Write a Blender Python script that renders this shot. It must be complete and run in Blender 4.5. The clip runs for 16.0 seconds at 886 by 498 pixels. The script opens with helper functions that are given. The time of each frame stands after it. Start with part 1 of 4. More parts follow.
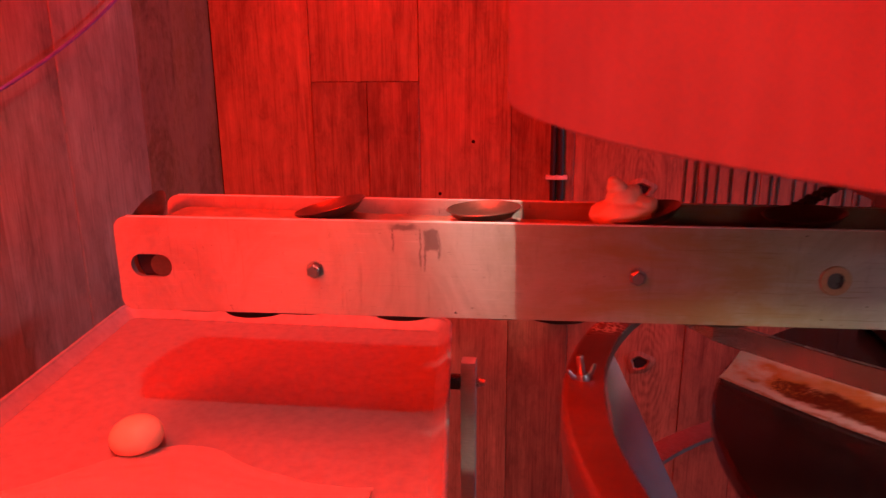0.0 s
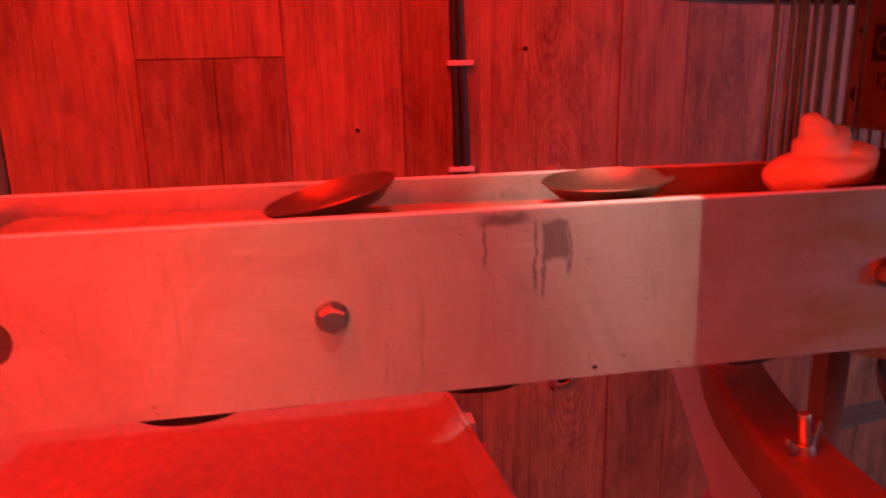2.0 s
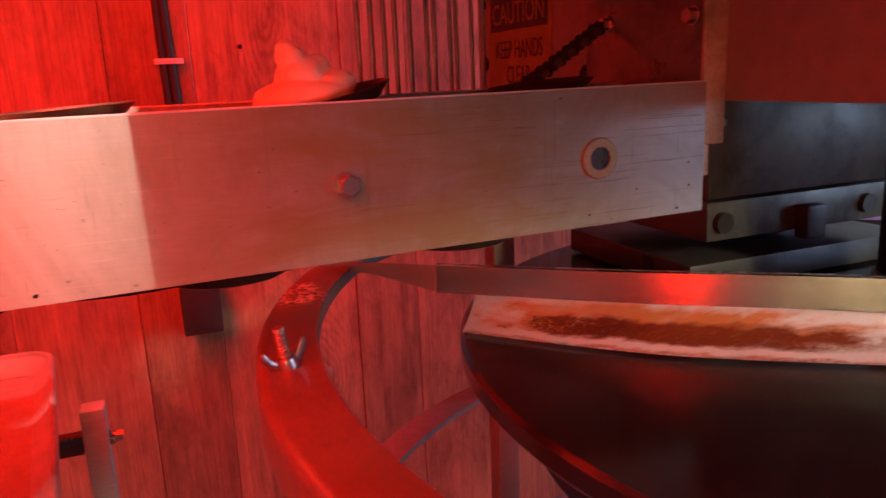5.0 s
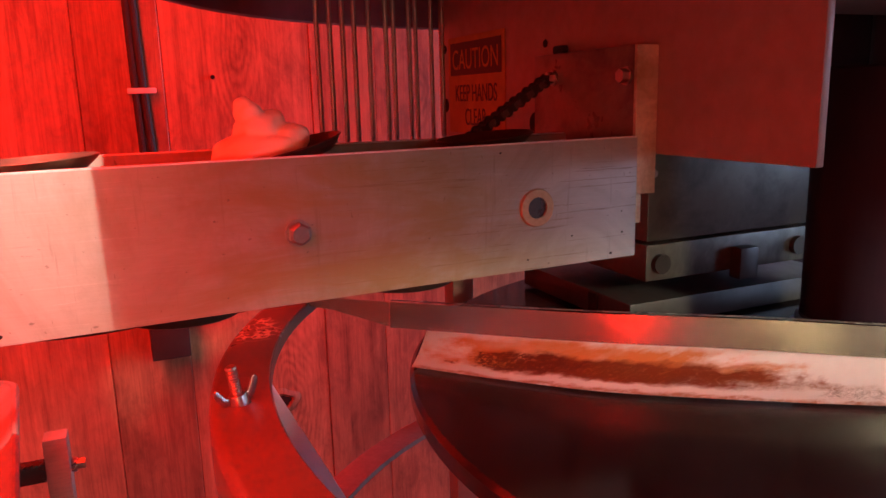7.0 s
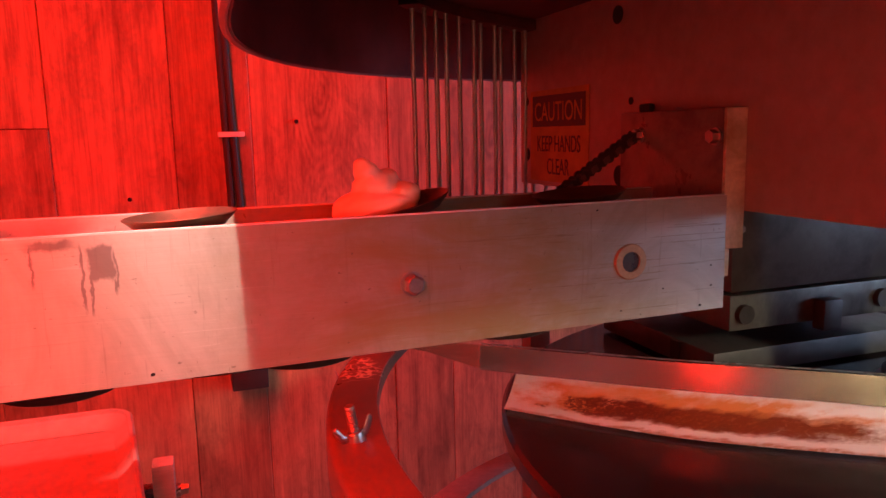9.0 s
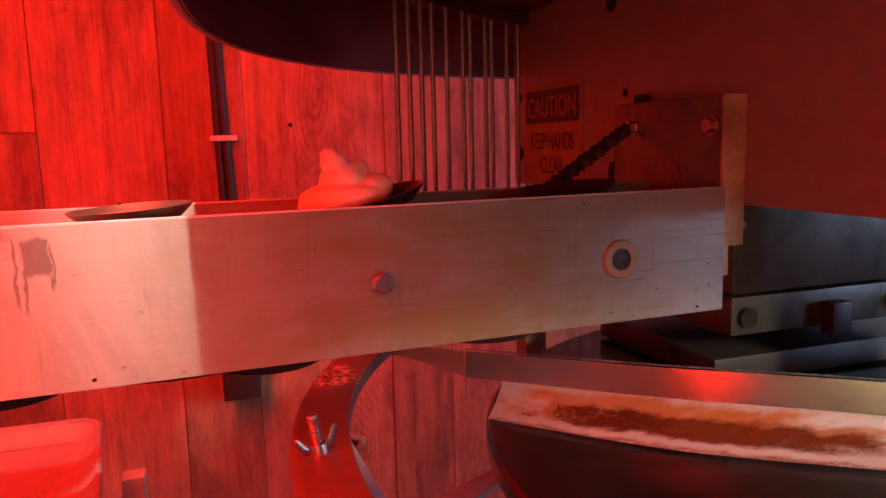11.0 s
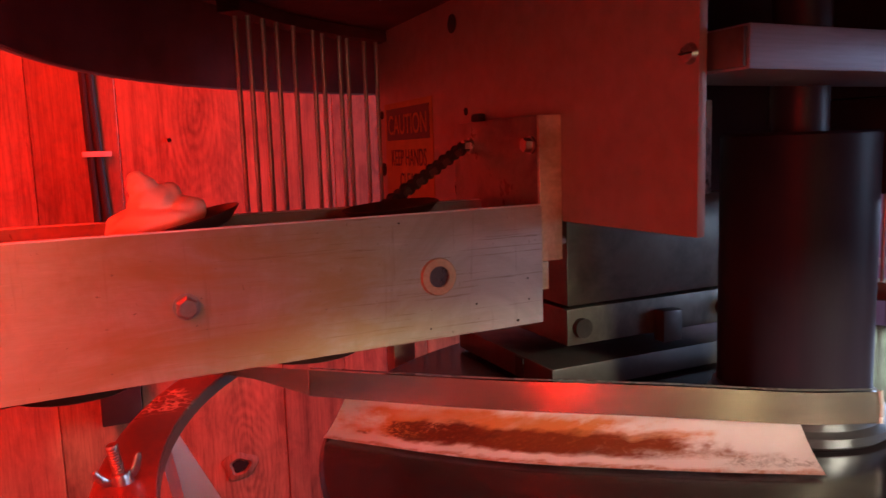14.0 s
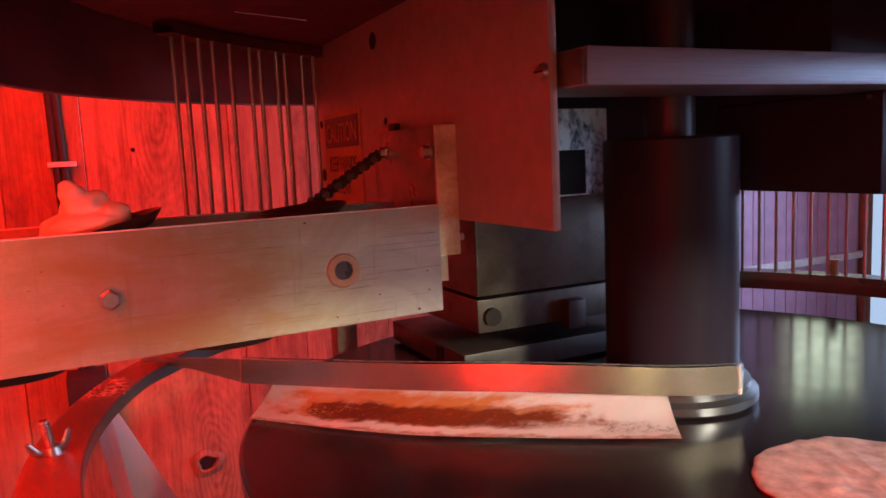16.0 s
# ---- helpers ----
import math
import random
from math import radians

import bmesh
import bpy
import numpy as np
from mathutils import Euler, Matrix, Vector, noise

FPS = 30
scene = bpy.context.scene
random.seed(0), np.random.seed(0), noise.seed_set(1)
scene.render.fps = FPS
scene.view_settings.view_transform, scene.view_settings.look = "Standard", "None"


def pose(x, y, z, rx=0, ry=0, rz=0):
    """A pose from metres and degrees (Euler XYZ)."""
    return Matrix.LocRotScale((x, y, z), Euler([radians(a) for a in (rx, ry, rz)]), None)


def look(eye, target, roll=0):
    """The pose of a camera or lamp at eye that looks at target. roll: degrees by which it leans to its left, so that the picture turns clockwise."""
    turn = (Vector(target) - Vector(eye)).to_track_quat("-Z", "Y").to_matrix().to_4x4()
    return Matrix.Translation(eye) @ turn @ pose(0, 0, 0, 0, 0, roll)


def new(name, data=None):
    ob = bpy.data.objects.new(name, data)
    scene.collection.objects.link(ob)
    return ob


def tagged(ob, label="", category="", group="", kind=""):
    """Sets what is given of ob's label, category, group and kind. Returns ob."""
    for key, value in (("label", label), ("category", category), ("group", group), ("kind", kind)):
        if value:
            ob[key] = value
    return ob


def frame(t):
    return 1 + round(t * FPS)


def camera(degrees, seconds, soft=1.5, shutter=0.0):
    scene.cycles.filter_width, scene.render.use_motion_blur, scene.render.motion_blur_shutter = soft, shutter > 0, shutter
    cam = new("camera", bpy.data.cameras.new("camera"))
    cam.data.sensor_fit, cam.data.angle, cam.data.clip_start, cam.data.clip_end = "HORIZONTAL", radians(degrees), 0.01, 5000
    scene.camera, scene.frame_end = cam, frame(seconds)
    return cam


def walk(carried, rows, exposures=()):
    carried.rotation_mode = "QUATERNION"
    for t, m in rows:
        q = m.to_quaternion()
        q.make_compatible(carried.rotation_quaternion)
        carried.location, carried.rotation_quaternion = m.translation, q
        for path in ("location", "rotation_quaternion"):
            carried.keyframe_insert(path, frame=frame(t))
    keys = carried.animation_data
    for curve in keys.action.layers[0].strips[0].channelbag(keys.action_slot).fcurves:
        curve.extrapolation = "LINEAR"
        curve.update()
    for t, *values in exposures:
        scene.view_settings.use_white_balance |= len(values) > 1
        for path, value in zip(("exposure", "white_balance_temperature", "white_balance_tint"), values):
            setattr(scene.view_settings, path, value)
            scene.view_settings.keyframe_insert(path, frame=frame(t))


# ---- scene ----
cam = camera(62.0, 16.0, shutter=0.5)
PATH = [
    (0, (0.059, 0.005, 1.443), (-0.188, 1.916, 0.908), -0.4),
    (0.5, (-0.066, 0.091, 1.405), (-0.195, 2.02, 0.894), -1.1),
    (1, (-0.18, 0.234, 1.395), (-0.172, 2.168, 0.887), -1.7),
    (1.5, (-0.211, 0.346, 1.378), (-0.038, 2.273, 0.871), -1.4),
    (2, (-0.193, 0.384, 1.339), (0.104, 2.296, 0.832), -1.2),
    (2.5, (-0.16, 0.382, 1.298), (0.233, 2.278, 0.796), -0.9),
    (3, (-0.109, 0.363, 1.279), (0.358, 2.245, 0.789), -1.0),
    (3.5, (-0.058, 0.34, 1.288), (0.474, 2.209, 0.812), -1.8),
    (4, (-0.017, 0.324, 1.276), (0.579, 2.175, 0.809), -2.2),
    (4.5, (0.012, 0.311, 1.267), (0.664, 2.145, 0.806), -2.5),
    (5, (0.045, 0.302, 1.264), (0.756, 2.115, 0.811), -2.5),
    (5.2, (0.054, 0.299, 1.266), (0.786, 2.105, 0.815), -2.4),
    (7.3, (0.056, 0.249, 1.296), (0.83, 2.052, 0.909), -1.6),
    (7.5, (0.047, 0.242, 1.3), (0.808, 2.053, 0.926), -1.4),
    (8, (0.022, 0.228, 1.309), (0.747, 2.059, 0.96), -1.2),
    (8.5, (-0.003, 0.229, 1.315), (0.675, 2.082, 0.99), -1.1),
    (10.8, (0.044, 0.273, 1.298), (0.656, 2.156, 1.013), -1.7),
    (11, (0.044, 0.269, 1.295), (0.669, 2.148, 1.015), -1.5),
    (11.5, (0.044, 0.258, 1.297), (0.693, 2.129, 1.017), -1.6),
    (12, (0.054, 0.254, 1.298), (0.731, 2.116, 1.024), -1.6),
    (12.5, (0.067, 0.257, 1.297), (0.781, 2.106, 1.03), -1.5),
    (13, (0.082, 0.263, 1.294), (0.83, 2.099, 1.029), -1.6),
    (13.5, (0.105, 0.256, 1.298), (0.887, 2.078, 1.036), -1.8),
    (14, (0.125, 0.23, 1.302), (0.942, 2.037, 1.042), -1.9),
    (14.5, (0.133, 0.207, 1.298), (0.977, 2.002, 1.039), -2.1),
    (15, (0.139, 0.179, 1.301), (1.0, 1.966, 1.045), -2.3),
    (15.5, (0.143, 0.158, 1.307), (1.005, 1.945, 1.055), -2.5),
    (16, (0.166, 0.123, 1.301), (1.013, 1.918, 1.051), -2.7),
]
walk(cam, [(t, look(eye, target, roll)) for t, eye, target, roll in PATH],
     [(0, -0.02), (1, 0.02), (1.5, 0.08), (2.5, -0.03), (3.5, 0.13), (5, 0.55), (8, 0.78), (11, 0.53), (12.5, 0.66), (14, 0.74), (15, 0.84), (16, 0.96)])

# ---- world, lights ----
world = bpy.data.worlds.new("world")
scene.world = world
world.use_nodes = True
world.node_tree.nodes["Background"].inputs["Color"].default_value = (0.30, 0.24, 0.30, 1)
world.node_tree.nodes["Background"].inputs["Strength"].default_value = 0.022


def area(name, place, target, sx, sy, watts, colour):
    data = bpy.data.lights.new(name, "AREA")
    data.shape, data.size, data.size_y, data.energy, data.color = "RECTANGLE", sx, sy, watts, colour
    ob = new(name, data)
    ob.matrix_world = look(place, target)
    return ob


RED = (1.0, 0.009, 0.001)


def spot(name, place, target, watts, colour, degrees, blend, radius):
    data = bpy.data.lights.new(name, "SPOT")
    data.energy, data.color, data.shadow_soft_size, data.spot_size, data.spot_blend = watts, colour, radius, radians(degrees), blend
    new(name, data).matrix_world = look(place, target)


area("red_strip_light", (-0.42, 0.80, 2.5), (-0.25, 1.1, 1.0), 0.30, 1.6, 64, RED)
# Three unseen red lamps, added at guessed places to redden plate, panel and tray.
area("red_low_fill", (-0.80, -0.52, 1.27), (0.3, 0.9, 1.12), 0.34, 0.56, 6, RED)
area("red_high_fill", (-0.78, -0.45, 2.05), (0.35, 0.75, 1.05), 0.35, 0.35, 24, RED)
spot("red_tray_fill", (-0.80, 0.36, 1.50), (-0.33, 0.95, 1.0), 12.5, RED, 76, 0.8, 0.06)
area("window_light", (3.6, 1.5, 1.6), (0.8, 0.7, 1.15), 0.9, 1.1, 31, (0.46, 0.64, 1.0))
area("front_window_light", (4.5, -1.9, 1.6), (0.8, 0.7, 1.2), 0.7, 0.8, 25, (0.44, 0.62, 1.0))
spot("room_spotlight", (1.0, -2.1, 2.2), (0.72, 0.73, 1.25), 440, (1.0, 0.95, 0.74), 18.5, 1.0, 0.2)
# Unseen fill lamp, added to brighten the bracket end of the plate.
spot("front_fill_spot", (1.0, -2.1, 1.8), (0.52, 0.75, 1.22), 9, (1.0, 0.96, 0.78), 15.0, 1.0, 0.2)
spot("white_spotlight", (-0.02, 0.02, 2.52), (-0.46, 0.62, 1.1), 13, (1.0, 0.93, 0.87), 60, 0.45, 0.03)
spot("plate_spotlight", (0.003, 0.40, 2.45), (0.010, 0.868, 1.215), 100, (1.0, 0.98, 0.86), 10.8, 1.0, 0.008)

# ---- materials ----


def mat(name):
    m = bpy.data.materials.new(name)
    m.use_nodes = True
    nt = m.node_tree
    b = nt.nodes["Principled BSDF"]
    return m, nt, b


def node(nt, kind, **kw):
    n = nt.nodes.new(kind)
    for k, v in kw.items():
        if k in n.inputs:
            n.inputs[k].default_value = v
    return n


def coords(nt, scale, kind="Object", shift=False):
    tc = node(nt, "ShaderNodeTexCoord")
    mp = node(nt, "ShaderNodeMapping")
    mp.inputs["Scale"].default_value = scale
    nt.links.new(tc.outputs[kind], mp.inputs["Vector"])
    if shift:
        info = node(nt, "ShaderNodeObjectInfo")
        mul = nt.nodes.new("ShaderNodeVectorMath")
        mul.operation = "MULTIPLY"
        mul.inputs[1].default_value = (37.0, 19.0, 53.0)
        comb = nt.nodes.new("ShaderNodeCombineXYZ")
        for axis in ("X", "Y", "Z"):
            nt.links.new(info.outputs["Random"], comb.inputs[axis])
        nt.links.new(comb.outputs[0], mul.inputs[0])
        nt.links.new(mul.outputs[0], mp.inputs["Location"])
    return mp.outputs["Vector"]


def noise_tex(nt, vec, scale, detail=4.0, rough=0.55, distort=0.0):
    n = node(nt, "ShaderNodeTexNoise", Scale=scale, Detail=detail, Roughness=rough, Distortion=distort)
    nt.links.new(vec, n.inputs["Vector"])
    return n.outputs["Fac"]


def ramp(nt, fac, stops):
    r = nt.nodes.new("ShaderNodeValToRGB")
    els = r.color_ramp.elements
    while len(els) < len(stops):
        els.new(0.5)
    for e, (p, c) in zip(els, stops):
        e.position = p
        e.color = (c, c, c, 1) if isinstance(c, (int, float)) else (*c, 1)
    nt.links.new(fac, r.inputs["Fac"])
    return r.outputs["Color"]


def mix(nt, fac, a, b, mode="MIX"):
    m = nt.nodes.new("ShaderNodeMix")
    m.data_type, m.blend_type = "RGBA", mode
    for sock, v in ((m.inputs["Factor"], fac), (m.inputs["A"], a), (m.inputs["B"], b)):
        if isinstance(v, (int, float)):
            sock.default_value = v
        elif isinstance(v, tuple):
            sock.default_value = (*v, 1)
        else:
            nt.links.new(v, sock)
    return m.outputs["Result"]


def bump(nt, b, height, strength, dist=0.002):
    n = node(nt, "ShaderNodeBump", Strength=strength, Distance=dist)
    nt.links.new(height, n.inputs["Height"])
    nt.links.new(n.outputs["Normal"], b.inputs["Normal"])


def metal(name, base, rough, streak=(3, 3, 3), grime=(0.2, 0.17, 0.15), amount=0.35, metallic=1.0, bumpy=0.08, rough_var=0.15):
    """Worn metal: fine streaks along the long axis, larger stains, uneven gloss."""
    m, nt, b = mat(name)
    fine = noise_tex(nt, coords(nt, streak), 60, 3)
    big = noise_tex(nt, coords(nt, (1, 1, 1)), 14, 6, 0.65, 0.4)
    stain = ramp(nt, big, [(0.48, 0.0), (0.72, 1.0)])
    tone = mix(nt, ramp(nt, fine, [(0.3, 0.0), (0.7, 1.0)]), tuple(0.82 * c for c in base), base)
    half = nt.nodes.new("ShaderNodeMath")
    half.operation, half.inputs[1].default_value = "MULTIPLY", amount
    nt.links.new(stain, half.inputs[0])
    col = mix(nt, half.outputs[0], tone, grime)
    nt.links.new(col, b.inputs["Base Color"])
    b.inputs["Metallic"].default_value = metallic
    r = ramp(nt, big, [(0.3, max(rough - rough_var, 0.05)), (0.75, min(rough + rough_var, 1.0))])
    nt.links.new(r, b.inputs["Roughness"])
    bump(nt, b, fine, bumpy, 0.0008)
    return m


def plain(name, base, rough, metallic=0.0, vary=0.15, scale=30, bumpy=0.1):
    m, nt, b = mat(name)
    n = noise_tex(nt, coords(nt, (1, 1, 1)), scale, 5)
    col = mix(nt, ramp(nt, n, [(0.3, 0.0), (0.7, 1.0)]), tuple(c * (1 - vary) for c in base), tuple(min(1, c * (1 + vary)) for c in base))
    nt.links.new(col, b.inputs["Base Color"])
    b.inputs["Roughness"].default_value, b.inputs["Metallic"].default_value = rough, metallic
    bump(nt, b, n, bumpy, 0.001)
    return m


def wood(name, dark, light, blots=0.55, paint=0.0):
    """Weathered vertical boards: fine grain along z, cathedral figure that bends round two knots, dark stains; each board shifted by its own random number."""
    m, nt, b = mat(name)
    fine = noise_tex(nt, coords(nt, (1, 1, 0.035), shift=True), 170, 5, 0.65, 0.3)
    soft = noise_tex(nt, coords(nt, (1, 1, 0.10), shift=True), 16, 5, 0.6, 1.2)
    wave = node(nt, "ShaderNodeTexWave", Scale=7.0, Distortion=7.0, Detail=3.0)
    wave.wave_type, wave.bands_direction = "BANDS", "X"
    wave.inputs["Detail Scale"].default_value = 0.9
    turned = coords(nt, (1.0, 1.0, 0.17), shift=True)
    nt.links.new(turned, wave.inputs["Vector"])
    figure = wave.outputs["Fac"]
    figure_amount = ramp(nt, soft, [(0.40, 0.10), (0.70, 0.55)])
    geo = node(nt, "ShaderNodeNewGeometry")
    for kx, kz, reach in ((0.352, 1.045, 0.17), (0.40, 0.52, 0.14), (0.33, 1.42, 0.10), (0.783, 1.307, 0.05)):
        off = nt.nodes.new("ShaderNodeVectorMath")
        off.operation, off.inputs[1].default_value = "SUBTRACT", (kx, 2.07, kz)
        nt.links.new(geo.outputs["Position"], off.inputs[0])
        sq = nt.nodes.new("ShaderNodeVectorMath")
        sq.operation, sq.inputs[1].default_value = "MULTIPLY", (1.0, 0.0, 0.36)
        nt.links.new(off.outputs[0], sq.inputs[0])
        wobble = nt.nodes.new("ShaderNodeMix")
        wobble.data_type, wobble.inputs["Factor"].default_value = "VECTOR", 0.045
        wn = node(nt, "ShaderNodeTexNoise", Scale=11.0, Detail=3.0)
        nt.links.new(sq.outputs[0], wn.inputs["Vector"])
        nt.links.new(sq.outputs[0], wobble.inputs["A"])
        nt.links.new(wn.outputs["Color"], wobble.inputs["B"])
        shift_back = nt.nodes.new("ShaderNodeVectorMath")
        shift_back.operation, shift_back.inputs[1].default_value = "SUBTRACT", (0.0225, 0.0225, 0.0225)
        nt.links.new(wobble.outputs["Result"], shift_back.inputs[0])
        ln = nt.nodes.new("ShaderNodeVectorMath")
        ln.operation = "LENGTH"
        nt.links.new(shift_back.outputs[0], ln.inputs[0])
        sn = nt.nodes.new("ShaderNodeMath")
        sn.operation = "SINE"
        nt.links.new(times(nt, ln.outputs["Value"], 620.0), sn.inputs[0])
        near = nt.nodes.new("ShaderNodeMapRange")
        near.inputs["From Min"].default_value, near.inputs["From Max"].default_value = 0.25 * reach, reach
        near.inputs["To Min"].default_value, near.inputs["To Max"].default_value = 1.0, 0.0
        nt.links.new(ln.outputs["Value"], near.inputs["Value"])
        half = nt.nodes.new("ShaderNodeMath")
        half.operation, half.inputs[1].default_value, half.inputs[2].default_value = "MULTIPLY_ADD", 0.5, 0.5
        nt.links.new(sn.outputs[0], half.inputs[0])
        figure = mix(nt, near.outputs["Result"], figure, half.outputs[0])
        figure_amount = mix(nt, near.outputs["Result"], figure_amount, ramp(nt, wn.outputs["Fac"], [(0.35, 0.25), (0.6, 0.75)]))
    blot = noise_tex(nt, coords(nt, (1, 1, 0.3), shift=True), 5, 7, 0.7, 0.6)
    g = mix(nt, 0.5, fine, soft)
    g = mix(nt, times(nt, figure_amount, 0.20), g, figure)
    info = node(nt, "ShaderNodeObjectInfo")
    col = ramp(nt, g, [(0.29, dark), (0.48, tuple(0.38 * a + 0.62 * c for a, c in zip(dark, light))), (0.655, light)])
    col = mix(nt, 1.0, col, ramp(nt, info.outputs["Random"], [(0.0, 0.78), (1.0, 1.1)]), "MULTIPLY")
    stain = ramp(nt, blot, [(0.48, 0.0), (0.72, blots)])
    col = mix(nt, stain, col, tuple(c * 0.5 for c in dark))
    grime = noise_tex(nt, coords(nt, (1, 1, 0.45), shift=True), 26, 7, 0.72, 0.5)
    patchy = noise_tex(nt, coords(nt, (1, 1, 0.5), shift=True), 3.5, 4, 0.6, 0.3)
    col = mix(nt, 1.0, col, ramp(nt, mix(nt, 0.45, grime, patchy), [(0.36, 0.52), (0.50, 0.92), (0.62, 1.12)]), "MULTIPLY")
    if paint:
        old = noise_tex(nt, coords(nt, (1, 1, 0.6), shift=True), 6, 9, 0.72, 0.7)
        fleck = noise_tex(nt, coords(nt, (1, 1, 0.8), shift=True), 48, 6, 0.7, 0.3)
        where = ramp(nt, mix(nt, 0.3, old, fleck), [(0.42, 0.0), (0.52, paint)])
        col = mix(nt, where, col, mix(nt, fleck, (0.22, 0.135, 0.10), (0.46, 0.32, 0.25)))
    speck = ramp(nt, noise_tex(nt, coords(nt, (1, 1, 0.35), shift=True), 75, 4, 0.7), [(0.70, 0.0), (0.76, 0.55)])
    col = mix(nt, speck, col, tuple(c * 0.3 for c in dark))
    nt.links.new(col, b.inputs["Base Color"])
    nt.links.new(ramp(nt, g, [(0.3, 0.60), (0.7, 0.45)]), b.inputs["Roughness"])
    bump(nt, b, g, 0.3, 0.002)
    return m


def span(nt, value, centre, half, soft):
    """1 inside centre +- half, falling to 0 over soft."""
    sub = nt.nodes.new("ShaderNodeMath")
    sub.operation, sub.inputs[1].default_value = "SUBTRACT", centre
    nt.links.new(value, sub.inputs[0])
    ab = nt.nodes.new("ShaderNodeMath")
    ab.operation = "ABSOLUTE"
    nt.links.new(sub.outputs[0], ab.inputs[0])
    mr = nt.nodes.new("ShaderNodeMapRange")
    mr.inputs["From Min"].default_value, mr.inputs["From Max"].default_value = half, half + soft
    mr.inputs["To Min"].default_value, mr.inputs["To Max"].default_value = 1.0, 0.0
    nt.links.new(ab.outputs[0], mr.inputs["Value"])
    return mr.outputs["Result"]


def times(nt, *socks):
    out = socks[0]
    for s in socks[1:]:
        m = nt.nodes.new("ShaderNodeMath")
        m.operation = "MULTIPLY"
        nt.links.new(out, m.inputs[0])
        if isinstance(s, (int, float)):
            m.inputs[1].default_value = s
        else:
            nt.links.new(s, m.inputs[1])
        out = m.outputs[0]
    return out


def most(nt, a, b):
    m = nt.nodes.new("ShaderNodeMath")
    m.operation = "MAXIMUM"
    nt.links.new(a, m.inputs[0])
    nt.links.new(b, m.inputs[1])
    return m.outputs[0]


PALEWOOD = plain("lilac_board", (0.52, 0.33, 0.46), 0.55, 0, 0.10, 12, 0.1)
WOOD = wood("board_wood", (0.15, 0.064, 0.036), (0.53, 0.26, 0.15))
# Dark brown for the two boards by the corner, greyer for the rest.
WOOD_WEST = wood("dark_brown_board_wood", (0.08, 0.042, 0.020), (0.31, 0.18, 0.078), 0.95, 0.40)
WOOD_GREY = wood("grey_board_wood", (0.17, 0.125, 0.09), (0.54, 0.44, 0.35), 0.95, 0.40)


def side_plate_metal(greasy):
    """Brushed aluminium with long scratches, ticks, a greasy smear with runs, and a brown bloom by the drive end."""
    m, nt, b = mat("scratched_aluminium" if greasy else "plain_aluminium")
    tc = node(nt, "ShaderNodeTexCoord")
    wob = noise_tex(nt, coords(nt, (1.4, 1, 0.6)), 70, 5, 0.7)
    brush = noise_tex(nt, coords(nt, (0.25, 4, 30)), 60, 4, 0.6)
    cloud = noise_tex(nt, coords(nt, (1, 1, 1.6)), 11, 6, 0.65, 0.5)
    col = mix(nt, ramp(nt, brush, [(0.3, 0.0), (0.7, 1.0)]), (0.52, 0.49, 0.44), (0.58, 0.55, 0.50))
    col = mix(nt, ramp(nt, cloud, [(0.45, 0.0), (0.75, 0.55)]), col, (0.44, 0.41, 0.37))
    scratch = ramp(nt, noise_tex(nt, coords(nt, (0.35, 1, 9)), 34, 2, 0.5, 1.2), [(0.70, 0.0), (0.76, 0.3)])
    col = mix(nt, scratch, col, (0.30, 0.27, 0.24))
    bright = ramp(nt, noise_tex(nt, coords(nt, (0.3, 1, 8)), 61, 2, 0.5, 0.8), [(0.66, 0.0), (0.74, 0.3)])
    col = mix(nt, bright, col, (0.80, 0.78, 0.75))
    drip = ramp(nt, noise_tex(nt, coords(nt, (6, 1, 0.35)), 24, 4, 0.65, 0.3), [(0.62, 0.0), (0.72, 0.45)])
    col = mix(nt, drip, col, (0.24, 0.20, 0.17))
    smear = ramp(nt, noise_tex(nt, coords(nt, (1.5, 1, 1)), 5, 6, 0.7, 1.2), [(0.44, 0.0), (0.64, 0.55)])
    col = mix(nt, smear, col, (0.33, 0.28, 0.23))
    tick = ramp(nt, noise_tex(nt, coords(nt, (1.8, 1, 0.6)), 190, 2, 0.5), [(0.755, 0.0), (0.785, 0.6)])
    col = mix(nt, tick, col, (0.13, 0.11, 0.10))
    sep = nt.nodes.new("ShaderNodeSeparateXYZ")
    shake = nt.nodes.new("ShaderNodeMix")
    shake.data_type, shake.inputs["Factor"].default_value = "VECTOR", 0.011
    nt.links.new(tc.outputs["Object"], shake.inputs["A"])
    nt.links.new(wob, shake.inputs["B"])
    nt.links.new(shake.outputs["Result"], sep.inputs[0])
    x, z = sep.outputs["X"], sep.outputs["Z"]
    ends = nt.nodes.new("ShaderNodeMath")
    ends.operation, ends.inputs[1].default_value = "ADD", 0.12
    nt.links.new(span(nt, x, 0.38, 0.14, 0.12), ends.inputs[0])
    hair = ramp(nt, noise_tex(nt, coords(nt, (0.16, 1, 9)), 40, 3, 0.6, 0.4), [(0.62, 0.0), (0.65, 0.8), (0.68, 0.0)])
    col = mix(nt, times(nt, hair, ends.outputs[0]), col, (0.20, 0.15, 0.11))
    nick = ramp(nt, noise_tex(nt, coords(nt, (3.2, 1, 0.8)), 70, 3, 0.6, 0.4), [(0.70, 0.0), (0.735, 0.55)])
    col = mix(nt, nick, col, (0.20, 0.17, 0.15))
    patch = times(nt, span(nt, x, -0.0520, 0.0072, 0.0018), span(nt, z, 0.0900, 0.0105, 0.003))
    lip = times(nt, span(nt, x, -0.0835, 0.008, 0.012), span(nt, z, 0.1045, 0.0018, 0.003))
    runs = times(nt, span(nt, x, -0.0645, 0.0007, 0.0008), span(nt, z, 0.080, 0.018, 0.010))
